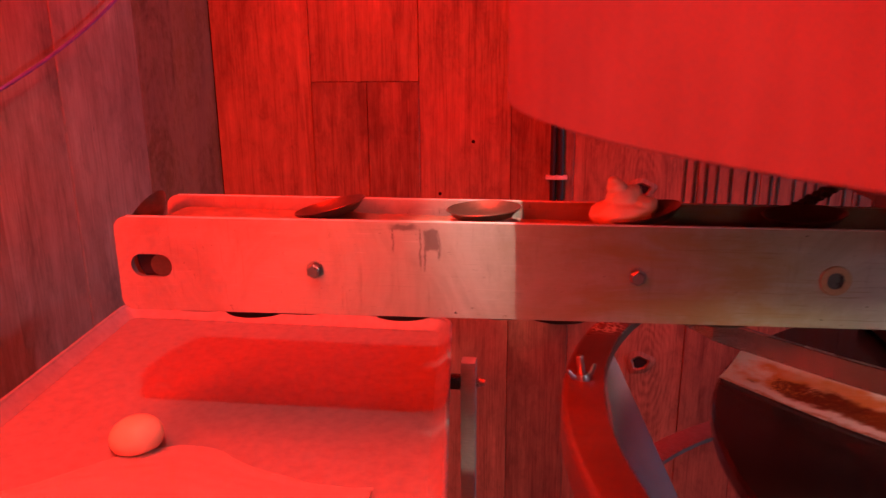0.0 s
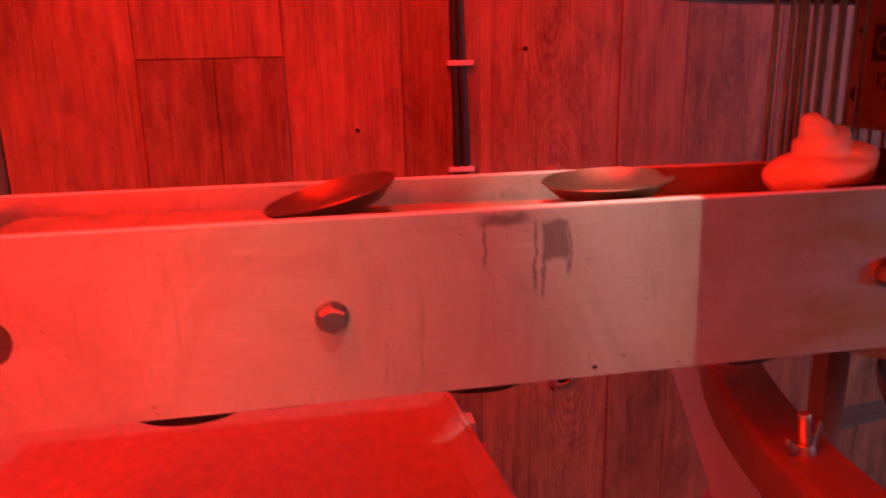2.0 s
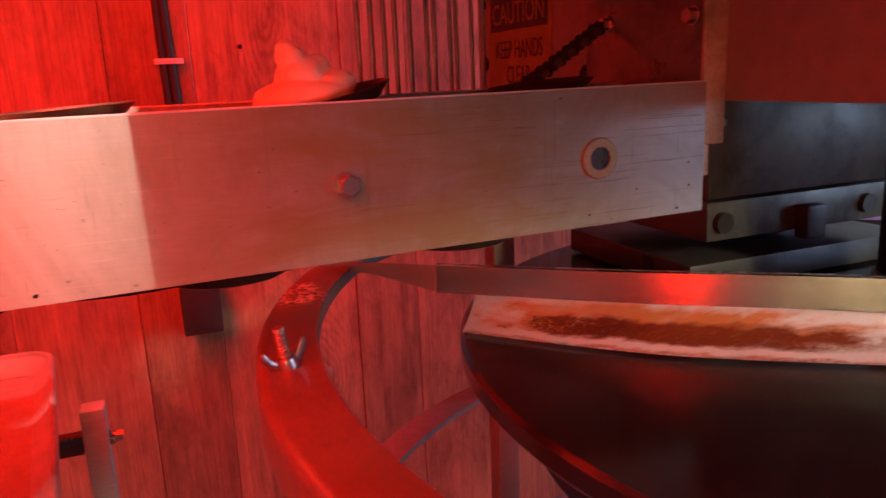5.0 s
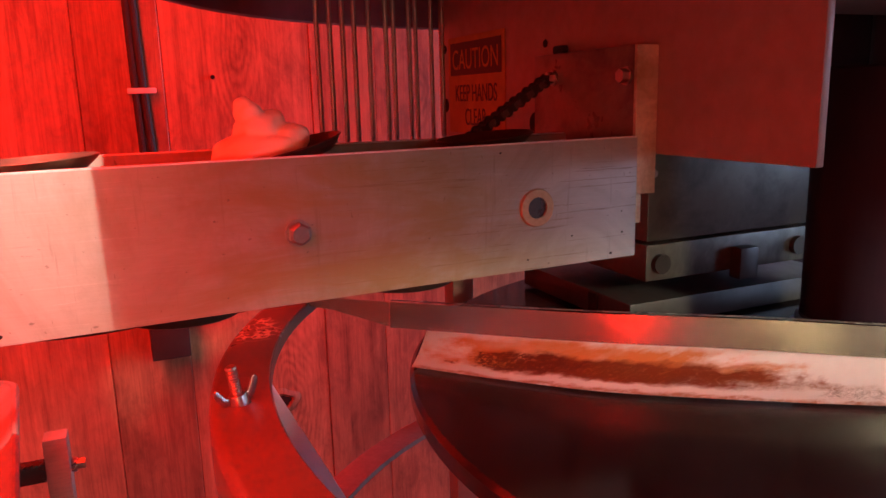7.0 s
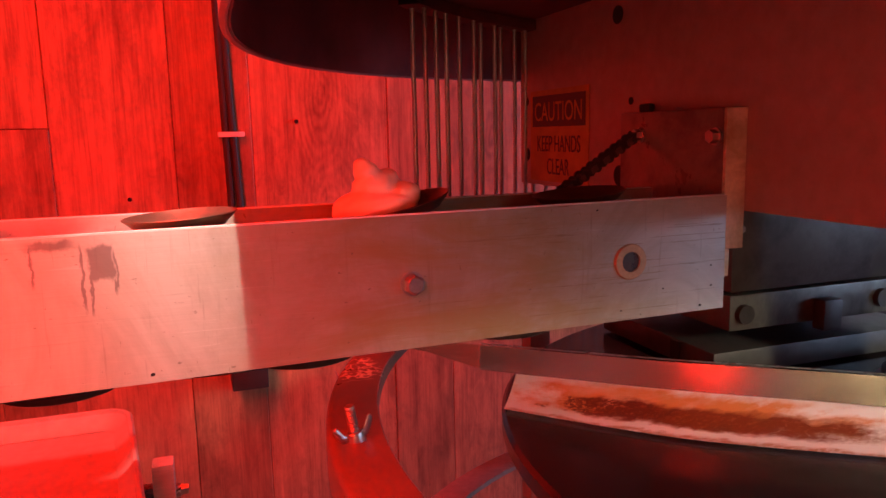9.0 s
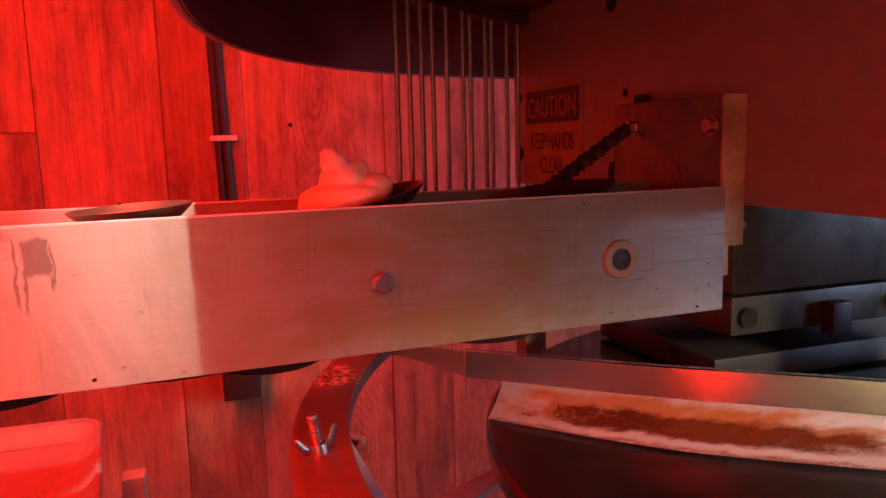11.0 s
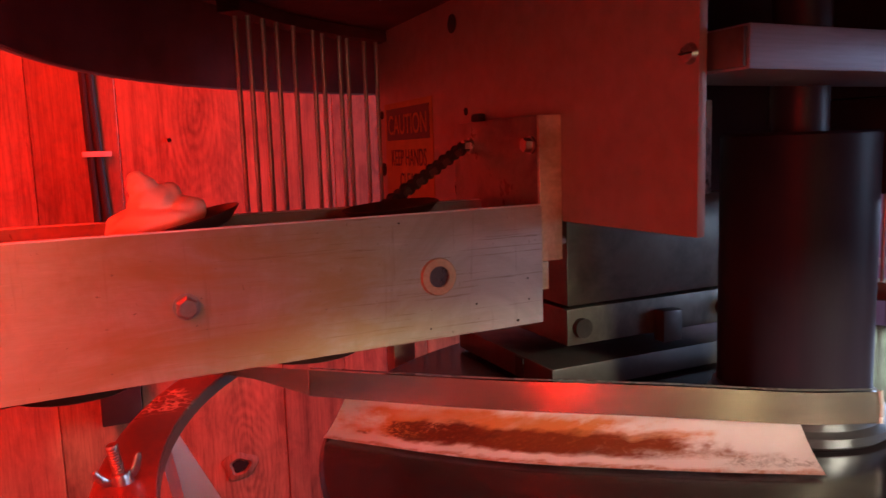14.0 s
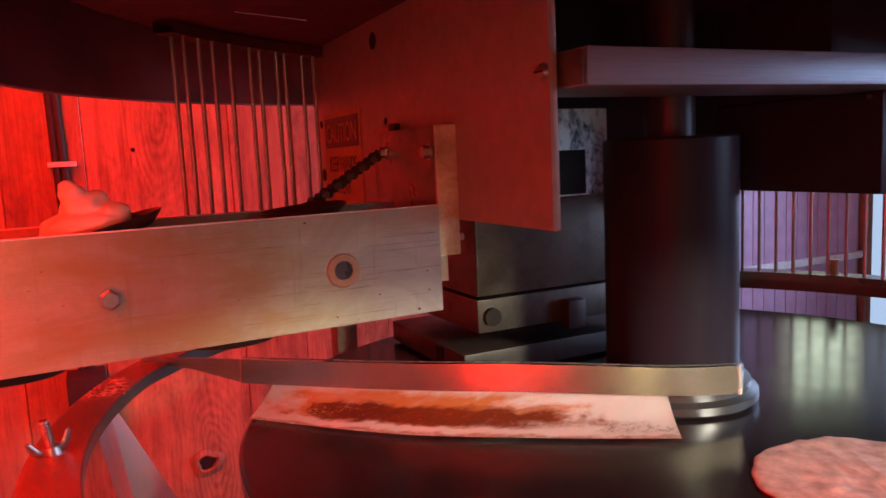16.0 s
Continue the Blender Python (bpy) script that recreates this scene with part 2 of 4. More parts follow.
    run2 = times(nt, span(nt, x, -0.0590, 0.0006, 0.0007), span(nt, z, 0.072, 0.014, 0.006))
    run3 = times(nt, span(nt, x, -0.0425, 0.0005, 0.0007), span(nt, z, 0.084, 0.012, 0.006))
    run4 = times(nt, span(nt, x, -0.0955, 0.0005, 0.0007), span(nt, z, 0.092, 0.012, 0.006))
    grease = most(nt, most(nt, patch, lip), most(nt, most(nt, runs, run2), most(nt, run3, run4)))
    col = mix(nt, times(nt, grease, 0.72 if greasy else 0.15), col, (0.14, 0.115, 0.115))
    bloom = times(nt, span(nt, x, 0.22, 0.08, 0.15), ramp(nt, noise_tex(nt, coords(nt, (0.5, 1, 2.2)), 13, 6, 0.7, 0.6), [(0.34, 0.2), (0.60, 1.0)]), 0.85)
    col = mix(nt, bloom, col, (0.40, 0.28, 0.12))
    fleck = ramp(nt, noise_tex(nt, coords(nt, (1, 1, 1.6)), 150, 3, 0.6), [(0.70, 0.0), (0.74, 0.6)])
    col = mix(nt, fleck, col, (0.16, 0.13, 0.11))
    nt.links.new(col, b.inputs["Base Color"])
    b.inputs["Metallic"].default_value = 0.75
    r = mix(nt, 0.5, ramp(nt, cloud, [(0.3, 0.38), (0.7, 0.52)]), ramp(nt, brush, [(0.3, 0.40), (0.7, 0.54)]))
    nt.links.new(r, b.inputs["Roughness"])
    across = node(nt, "ShaderNodeCombineXYZ", Z=1.0)
    nt.links.new(across.outputs["Vector"], b.inputs["Tangent"])
    b.inputs["Anisotropic"].default_value = 0.65
    bump(nt, b, brush, 0.05, 0.0005)
    return m


ALU = side_plate_metal(True)
ALU_FAR = side_plate_metal(False)
ALU_EDGE = metal("aluminium_edge", (0.72, 0.62, 0.40), 0.42, (4, 4, 4), (0.28, 0.19, 0.09), 0.85, 0.35)
TOPEDGE = metal("bare_edge", (0.86, 0.84, 0.80), 0.40, (0.5, 4, 4), (0.6, 0.55, 0.5), 0.3, 0.3, 0.02, 0.05)
GREASY = metal("greasy_block_face", (0.22, 0.155, 0.12), 0.38, (2, 2, 2), (0.06, 0.036, 0.028), 0.95, 0.3, 0.05)
TRAYMETAL = metal("tray_aluminium", (0.41, 0.385, 0.365), 0.50, (1, 1, 1), (0.31, 0.27, 0.25), 0.18, 0.15, 0.0, 0.06)
STEEL = metal("stainless_steel", (0.70, 0.67, 0.62), 0.30, (0.8, 0.8, 12), (0.3, 0.26, 0.22), 0.3, 0.6)
BLADE = metal("polished_blade", (0.70, 0.62, 0.50), 0.24, (0.5, 0.5, 4), (0.56, 0.49, 0.39), 0.2, 0.95, 0.0, 0.02)
FOOTSTEEL = metal("foot_steel", (0.20, 0.20, 0.21), 0.36, (1, 1, 14), (0.22, 0.2, 0.19), 0.4, 0.9, 0.02, 0.05)
ZINC = metal("zinc_plated", (0.42, 0.38, 0.36), 0.30, (5, 5, 5), (0.22, 0.17, 0.14), 0.5, 0.9, 0.04, 0.06)
DARKSTEEL = metal("seasoned_steel", (0.12, 0.11, 0.105), 0.34, (4, 4, 4), (0.05, 0.04, 0.036), 0.6, 0.8)
GRIDDLE = metal("griddle_iron", (0.015, 0.011, 0.013), 0.19, (3, 3, 3), (0.022, 0.017, 0.016), 0.3, 0.0, 0.012, 0.05)
BLACK = metal("black_enamel", (0.028, 0.020, 0.031), 0.44, (2, 2, 2), (0.05, 0.04, 0.035), 0.4, 0.0)
BLACK.node_tree.nodes["Principled BSDF"].inputs["Specular IOR Level"].default_value = 0.26
RINGSTEEL = metal("painted_ring_steel", (0.30, 0.27, 0.25), 0.36, (2, 2, 2), (0.16, 0.13, 0.11), 0.4, 0.35, 0.05, 0.08)


def scraped_ring():
    """Painted ring steel with one patch of curled scrape marks."""
    m, nt, b = mat("scraped_ring_steel")
    big = noise_tex(nt, coords(nt, (1, 1, 1)), 9, 6, 0.6, 0.4)
    fine = noise_tex(nt, coords(nt, (1, 1, 1)), 120, 4, 0.6)
    col = mix(nt, ramp(nt, big, [(0.35, 0.0), (0.7, 1.0)]), (0.20, 0.15, 0.125), (0.13, 0.098, 0.085))
    tc = node(nt, "ShaderNodeTexCoord")
    sep = nt.nodes.new("ShaderNodeSeparateXYZ")
    nt.links.new(tc.outputs["Object"], sep.inputs[0])
    zone = times(nt, span(nt, sep.outputs["X"], -0.570, 0.020, 0.012), span(nt, sep.outputs["Y"], 0.242, 0.028, 0.012), span(nt, sep.outputs["Z"], 0.043, 0.002, 0.001))
    vor = node(nt, "ShaderNodeTexVoronoi", Scale=95.0)
    vor.feature = "DISTANCE_TO_EDGE"
    warp = nt.nodes.new("ShaderNodeMix")
    warp.data_type, warp.inputs["Factor"].default_value = "VECTOR", 0.03
    n3 = node(nt, "ShaderNodeTexNoise", Scale=40.0, Detail=3.0)
    nt.links.new(tc.outputs["Object"], n3.inputs["Vector"])
    nt.links.new(tc.outputs["Object"], warp.inputs["A"])
    nt.links.new(n3.outputs["Color"], warp.inputs["B"])
    nt.links.new(warp.outputs["Result"], vor.inputs["Vector"])
    line = ramp(nt, vor.outputs["Distance"], [(0.05, 1.0), (0.12, 0.0)])
    gate = ramp(nt, noise_tex(nt, coords(nt, (1, 1, 1)), 70, 3), [(0.40, 0.0), (0.48, 1.0)])
    col = mix(nt, times(nt, line, zone, gate), col, (0.88, 0.78, 0.64))
    nt.links.new(col, b.inputs["Base Color"])
    b.inputs["Metallic"].default_value = 0.35
    nt.links.new(ramp(nt, big, [(0.3, 0.27), (0.75, 0.36)]), b.inputs["Roughness"])
    bump(nt, b, fine, 0.05, 0.0006)
    return m


RINGTOP = scraped_ring()
PANELSTEEL = metal("panel_steel", (0.33, 0.215, 0.17), 0.44, (1, 1, 1), (0.26, 0.165, 0.13), 0.5, 0.25, 0.02, 0.06)
PRESSSTEEL = metal("press_steel", (0.13, 0.125, 0.105), 0.40, (1, 1, 1), (0.035, 0.03, 0.03), 0.85, 0.6)
# Darker than the press steel: platen, clamp and bolts.
DARK_PRESS = metal("dark_press_steel", (0.055, 0.050, 0.046), 0.42, (2, 2, 2), (0.02, 0.017, 0.017), 0.7, 0.4, 0.05, 0.08)
HOODSTEEL = metal("hood_steel", (0.42, 0.26, 0.27), 0.36, (1, 1, 0.2), (0.32, 0.205, 0.20), 0.2, 0.4, 0.02, 0.06)
BARSTEEL = metal("bar_steel", (0.29, 0.31, 0.35), 0.40, (0.5, 6, 10), (0.30, 0.31, 0.33), 0.35, 0.55, 0.03, 0.03)


def scuffed():
    """Bright bare steel under peeling black paint: ragged patches, fine flecks."""
    m, nt, b = mat("scuffed_steel")
    big = noise_tex(nt, coords(nt, (1, 1, 0.6)), 24, 8, 0.72, 0.8)
    small = noise_tex(nt, coords(nt, (1, 1, 0.5)), 110, 5, 0.7, 0.4)
    bare = ramp(nt, mix(nt, 0.35, big, small), [(0.42, 0.0), (0.54, 1.0)])
    nt.links.new(mix(nt, bare, (0.02, 0.02, 0.022), (0.80, 0.86, 0.88)), b.inputs["Base Color"])
    nt.links.new(ramp(nt, bare, [(0.0, 0.35), (1.0, 0.55)]), b.inputs["Roughness"])
    b.inputs["Metallic"].default_value = 0.2
    bump(nt, b, bare, 0.25, 0.0006)
    return m


SCUFFED = scuffed()
BOLTSTEEL = metal("bolt_steel", (0.55, 0.47, 0.40), 0.35, (4, 4, 4), (0.28, 0.20, 0.15), 0.5, 0.9, 0.03, 0.05)
BRONZE = metal("bronze_bushing", (0.42, 0.30, 0.16), 0.5, (5, 5, 5), (0.22, 0.13, 0.06), 0.6, 0.4, 0.05, 0.05)
COLUMNPAINT = metal("column_enamel", (0.017, 0.012, 0.020), 0.42, (6, 6, 0.4), (0.028, 0.022, 0.024), 0.3, 0.0, 0.006, 0.03)
COLUMNPAINT.node_tree.nodes["Principled BSDF"].inputs["Specular IOR Level"].default_value = 0.12
LILACPAINT = plain("lilac_painted_steel", (0.74, 0.66, 0.70), 0.5, 0.1, 0.10, 9, 0.05)
STANDPAINT = metal("pale_stand_paint", (0.56, 0.47, 0.42), 0.5, (1, 1, 8), (0.30, 0.22, 0.18), 0.5, 0.1, 0.05, 0.06)
RODSTEEL = metal("rod_steel", (0.36, 0.33, 0.30), 0.46, (3, 3, 3), (0.2, 0.16, 0.13), 0.4)
DOUGH = plain("raw_dough", (0.84, 0.66, 0.42), 0.55, 0, 0.06, 18, 0.15)
RUBBER = plain("black_rubber", (0.022, 0.020, 0.021), 0.68)
CLIP = plain("white_plastic", (0.75, 0.72, 0.68), 0.4)
# Near-black with weak gloss, for the bowl under the griddle plate.
UNDERPAN = plain("near_black_underside", (0.010, 0.007, 0.007), 0.5, 0, 0.3, 14, 0.1)
UNDERPAN.node_tree.nodes["Principled BSDF"].inputs["Specular IOR Level"].default_value = 0.15
# The dim, red-lit inside of the hood is put into these two colours.
LINER = plain("liner_shade_red", (0.22, 0.055, 0.065), 0.7, 0, 0.25, 14, 0.1)
HOOD_SHADE = plain("hood_shade_red", (0.095, 0.030, 0.032), 0.7, 0, 0.25, 14, 0.1)
HOOD_SHADE.node_tree.nodes["Principled BSDF"].inputs["Specular IOR Level"].default_value = 0.1
PANMETAL = metal("seasoned_pan", (0.20, 0.125, 0.09), 0.34, (3, 3, 3), (0.10, 0.06, 0.045), 0.55, 0.75, 0.03, 0.06)
BELT = plain("worn_belt", (0.46, 0.30, 0.20), 0.6, 0, 0.3, 25, 0.3)
HOLE = plain("hole_dark", (0.012, 0.010, 0.010), 0.9)
FLOOR = plain("floor_tile", (0.14, 0.10, 0.09), 0.45, 0, 0.25, 6, 0.2)
PLASTER = plain("plaster", (0.42, 0.34, 0.33), 0.85, 0, 0.1, 9, 0.2)
CEIL = plain("ceiling_paint", (0.10, 0.08, 0.08), 0.85, 0, 0.15, 7, 0.2)
WIRE = plain("violet_wire", (0.16, 0.10, 0.42), 0.35)
LABEL = plain("yellow_label", (0.34, 0.145, 0.025), 0.45, 0, 0.2, 40, 0.03)
INK = plain("black_ink", (0.02, 0.018, 0.016), 0.4)
TORTILLA = plain("tortilla", (0.50, 0.30, 0.27), 0.8, 0, 0.38, 60, 1.0)
# Glow for an unseen pane, added to give the steel warm reflections.
WARM_FILL, wnt, wb = mat("warm_fill_glow")
wb.inputs["Emission Color"].default_value = (1.0, 0.84, 0.48, 1)
wb.inputs["Emission Strength"].default_value = 3.2
GLASS_OUT, gnt, gb = mat("daylight_outside")
gb.inputs["Base Color"].default_value = (0.2, 0.3, 0.4, 1)
gb.inputs["Emission Color"].default_value = (0.45, 0.62, 0.85, 1)
gb.inputs["Emission Strength"].default_value = 0.45

SIDE_PANE, pnt, pb = mat("cool_daylight")
pb.inputs["Emission Color"].default_value = (0.50, 0.70, 1.0, 1)
pb.inputs["Emission Strength"].default_value = 4.5
HIGH_PANE, hnt, hb = mat("high_daylight")
hb.inputs["Emission Color"].default_value = (0.80, 1.0, 0.74, 1)
hb.inputs["Emission Strength"].default_value = 1.6

# ---- mesh helpers ----
ORIGIN = {}


def thing(name, place, label, category, group="", kind=""):
    ob = new(name)
    ob.empty_display_size = 0.05
    ob.location = place
    ORIGIN[ob.name] = Vector(place)
    return tagged(ob, label, category, group, kind)


def finish(name, bm, material, smooth):
    me = bpy.data.meshes.new(name)
    bmesh.ops.recalc_face_normals(bm, faces=bm.faces)
    bm.to_mesh(me)
    bm.free()
    me.materials.append(material)
    if smooth:
        for p in me.polygons:
            p.use_smooth = True
        me.set_sharp_from_angle(angle=radians(35))
    return me


def part(name, bm, material, parent, label="", smooth=True):
    """One mesh under a thing or part; its vertices come in world places."""
    base = ORIGIN[parent.name]
    bmesh.ops.translate(bm, vec=-base, verts=bm.verts)
    ob = new(name, finish(name, bm, material, smooth))
    ob.parent = parent
    ORIGIN[ob.name] = base
    return tagged(ob, label)


def solo(name, bm, material, place, label, category, group="", kind="", smooth=True):
    """A top-level thing that is one mesh."""
    bmesh.ops.translate(bm, vec=-Vector(place), verts=bm.verts)
    ob = new(name, finish(name, bm, material, smooth))
    ob.location = place
    ORIGIN[ob.name] = Vector(place)
    return tagged(ob, label, category, group, kind)


def box(x0, x1, y0, y1, z0, z1, bevel=0.0, bm=None, turn=None):
    own = bm or bmesh.new()
    made = bmesh.ops.create_cube(own, size=1)["verts"]
    m = Matrix.Translation(((x0 + x1) / 2, (y0 + y1) / 2, (z0 + z1) / 2)) @ Matrix.Diagonal((x1 - x0, y1 - y0, z1 - z0, 1))
    bmesh.ops.transform(own, matrix=m, verts=made)
    if bevel:
        edges = list({e for v in made for e in v.link_edges})
        made = list({v for f in bmesh.ops.bevel(own, geom=edges, offset=bevel, segments=2, affect="EDGES", profile=0.6)["faces"] for v in f.verts})
    if turn is not None:
        bmesh.ops.transform(own, matrix=turn, verts=own.verts)
    return own


def rod(a, b, r, seg=16, bm=None, r2=None):
    own = bm or bmesh.new()
    a, b = Vector(a), Vector(b)
    way = b - a
    m = Matrix.Translation((a + b) / 2) @ way.to_track_quat("Z", "Y").to_matrix().to_4x4()
    bmesh.ops.create_cone(own, cap_ends=True, segments=seg, radius1=r, radius2=r if r2 is None else r2, depth=way.length, matrix=m)
    return own


def lathe(profile, seg, centre=(0, 0, 0), start=0.0, end=360.0, shape=None, bm=None):
    """Turns (radius, height) points about z. shape(angle): a factor on the radius."""
    own = bm or bmesh.new()
    whole = abs(end - start) >= 360
    n = seg if whole else seg + 1
    rings = []
    for i in range(n):
        a = radians(start + (end - start) * i / seg)
        k = shape(a) if shape else 1.0
        rings.append([own.verts.new((centre[0] + r * k * math.cos(a), centre[1] + r * k * math.sin(a), centre[2] + z)) for r, z in profile])
    for i in range(seg):
        p, q = rings[i], rings[(i + 1) % n]
        for j in range(len(profile) - 1):
            own.faces.new((p[j], q[j], q[j + 1], p[j + 1]))
    bmesh.ops.remove_doubles(own, verts=own.verts, dist=1e-6)
    return own


def tube(points, r, seg=10, bm=None):
    """A round tube along points."""
    own = bm or bmesh.new()
    pts = [Vector(p) for p in points]
    rings = []
    for i, p in enumerate(pts):
        way = (pts[min(i + 1, len(pts) - 1)] - pts[max(i - 1, 0)]).normalized()
        u = way.orthogonal().normalized() if i == 0 else (rings_u - way * rings_u.dot(way)).normalized()
        rings_u = u
        w = way.cross(u)
        rings.append([own.verts.new(p + r * (math.cos(k * math.tau / seg) * u + math.sin(k * math.tau / seg) * w)) for k in range(seg)])
    for p, q in zip(rings, rings[1:]):
        for k in range(seg):
            own.faces.new((p[k], p[(k + 1) % seg], q[(k + 1) % seg], q[k]))
    own.faces.new(rings[0])
    own.faces.new(rings[-1])
    return own


def slab(outline, holes, y0, y1, bevel=0.0):
    """A plate in the x-z plane with holes, from y0 to y1."""
    own = bmesh.new()
    edges = []
    for loop in [outline, *holes]:
        vs = [own.verts.new((x, y0, z)) for x, z in loop]
        edges += [own.edges.new((vs[i], vs[(i + 1) % len(vs)])) for i in range(len(vs))]
    made = bmesh.ops.triangle_fill(own, use_beauty=True, edges=edges)
    faces = [g for g in made["geom"] if isinstance(g, bmesh.types.BMFace)]
    ext = bmesh.ops.extrude_face_region(own, geom=faces)
    bmesh.ops.translate(own, vec=(0, y1 - y0, 0), verts=[g for g in ext["geom"] if isinstance(g, bmesh.types.BMVert)])
    return own


def rounded(x0, x1, z0, z1, r, left=True, right=True, n=6):
    pts = []
    for cx, cz, a0, on in ((x1, z1, 0, right), (x0, z1, 90, left), (x0, z0, 180, left), (x1, z0, 270, right)):
        if on:
            sx, sz = (-r if cx == x1 else r), (-r if cz == z1 else r)
            pts += [(cx + sx + r * math.cos(radians(a0 + 90 * k / n)), cz + sz + r * math.sin(radians(a0 + 90 * k / n))) for k in range(n + 1)]
        else:
            pts.append((cx, cz))
    return pts


def circle(cx, cz, r, n=24):
    return [(cx + r * math.cos(k * math.tau / n), cz + r * math.sin(k * math.tau / n)) for k in range(n)]


def hexbolt(parent, x, y, z, r=0.0084, face=-1, name="bolt", label="zinc hex bolt head"):
    """A hex head on a washer, its axis along y."""
    bm = rod((x, y, z), (x, y + face * 0.0014, z), r * 1.22, 28)
    rod((x, y + face * 0.0014, z), (x, y + face * 0.0080, z), r * 1.04, 6, bm)
    rod((x, y + face * 0.0080, z), (x, y + face * 0.0094, z), r * 1.04, 6, bm, r * 0.86)
    rod((x, y + face * 0.0094, z), (x, y + face * 0.0100, z), r * 0.80, 24, bm, r * 0.74)
    return part(name, bm, ZINC, parent, label)

# ---- setting ----
CX, CY = 0.724, 0.731  # the machine's axis
ROOM_X0, ROOM_X1, ROOM_Y0, ROOM_Y1, ROOM_H = -0.867, 4.6, -2.6, 2.07, 2.6
solo("floor", box(ROOM_X0 - 0.1, ROOM_X1 + 0.1, ROOM_Y0 - 0.1, 3.2, -0.1, 0.0), FLOOR, (0, 0, 0), "dark red-brown tiled floor", "floor", kind="structure")
solo("ceiling", box(ROOM_X0 - 0.1, ROOM_X1 + 0.1, ROOM_Y0 - 0.1, 3.2, ROOM_H, ROOM_H + 0.1), CEIL, (0, 0, ROOM_H), "dark painted ceiling", "ceiling", kind="structure")
solo("wall_south", box(ROOM_X0 - 0.1, ROOM_X1 + 0.1, ROOM_Y0 - 0.1, ROOM_Y0, 0, ROOM_H), PLASTER, (0, ROOM_Y0, 0), "plain dim plaster wall", "wall", kind="structure")
wall_east = solo("wall_east", box(ROOM_X1, ROOM_X1 + 0.1, ROOM_Y0, 3.1, 0, ROOM_H), PLASTER, (ROOM_X1, 0, 0), "plain dim plaster wall", "wall", kind="structure")
wall_north = solo("wall_north", box(ROOM_X0, 1.62, ROOM_Y1 + 0.02, ROOM_Y1 + 0.12, 0, ROOM_H), HOLE, (0, ROOM_Y1, 0), "wall clad in weathered vertical wooden boards", "wall", kind="structure")
wall_west = solo("wall_west", box(ROOM_X0 - 0.12, ROOM_X0 - 0.02, ROOM_Y0, ROOM_Y1 + 0.12, 0, ROOM_H), HOLE, (ROOM_X0, 0, 0), "wall clad in weathered vertical wooden boards", "wall", kind="structure")
wall_back = solo("wall_back", box(1.62, ROOM_X1, 2.64, 2.74, 0, ROOM_H), PLASTER, (2.6, 2.7, 0), "far wall of pale lilac beadboard", "wall", kind="structure")


def plank_mesh(w, h, d, axis):
    """A board with eased edges; its face looks to -y (axis y) or to +x (axis x)."""
    if axis == "y":
        bm = box(-w / 2, w / 2, 0, d, -h / 2, h / 2)
    else:
        bm = box(-d, 0, -w / 2, w / 2, -h / 2, h / 2)
    bmesh.ops.bevel(bm, geom=list(bm.edges), offset=0.0016, segments=1, affect="EDGES")
    return finish("board", bm, WOOD, False)


def plank(parent, axis, a, b, z0, z1, material=WOOD):
    out = random.uniform(-0.002, 0.002)
    gap = 0.0012
    me = plank_mesh(b - a - gap, z1 - z0 - gap, 0.019, axis)
    me.materials[0] = material
    ob = new("board", me)
    place = Vector(((a + b) / 2, ROOM_Y1 + out, (z0 + z1) / 2)) if axis == "y" else Vector((ROOM_X0 + out, (a + b) / 2, (z0 + z1) / 2))
    ob.parent = parent
    ob.location = place - ORIGIN[parent.name]
    return ob


edges_n = [-0.866, -0.580, -0.272, -0.015, 0.161, 0.497, 0.66, 0.90, 1.10, 1.37, 1.62]
for a, b in zip(edges_n, edges_n[1:]):
    if a == -0.580:
        plank(wall_north, "y", a, b, 1.343, ROOM_H)
        plank(wall_north, "y", a, -0.420, 0.0, 1.343)
        plank(wall_north, "y", -0.420, b, 0.0, 1.343)
    else:
        plank(wall_north, "y", a, b, 0.0, ROOM_H)
y = ROOM_Y1 + 0.006
k = 0
while y > -2.5:
    w = (0.24, 0.17, 0.30, 0.21, 0.27)[k % 5]
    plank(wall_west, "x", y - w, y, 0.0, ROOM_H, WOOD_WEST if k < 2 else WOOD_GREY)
    y, k = y - w, k + 1

# beadboard strips on the far wall
for i in range(28):
    bm = box(-0.036, 0.036, -0.012, 0.0, -1.25, 1.25, 0.006)
    ob = new("slat", finish("slat", bm, PALEWOOD, True))
    ob.parent = wall_back
    ob.location = Vector((1.67 + 0.0745 * i, 2.64, 1.27)) - ORIGIN["wall_back"]

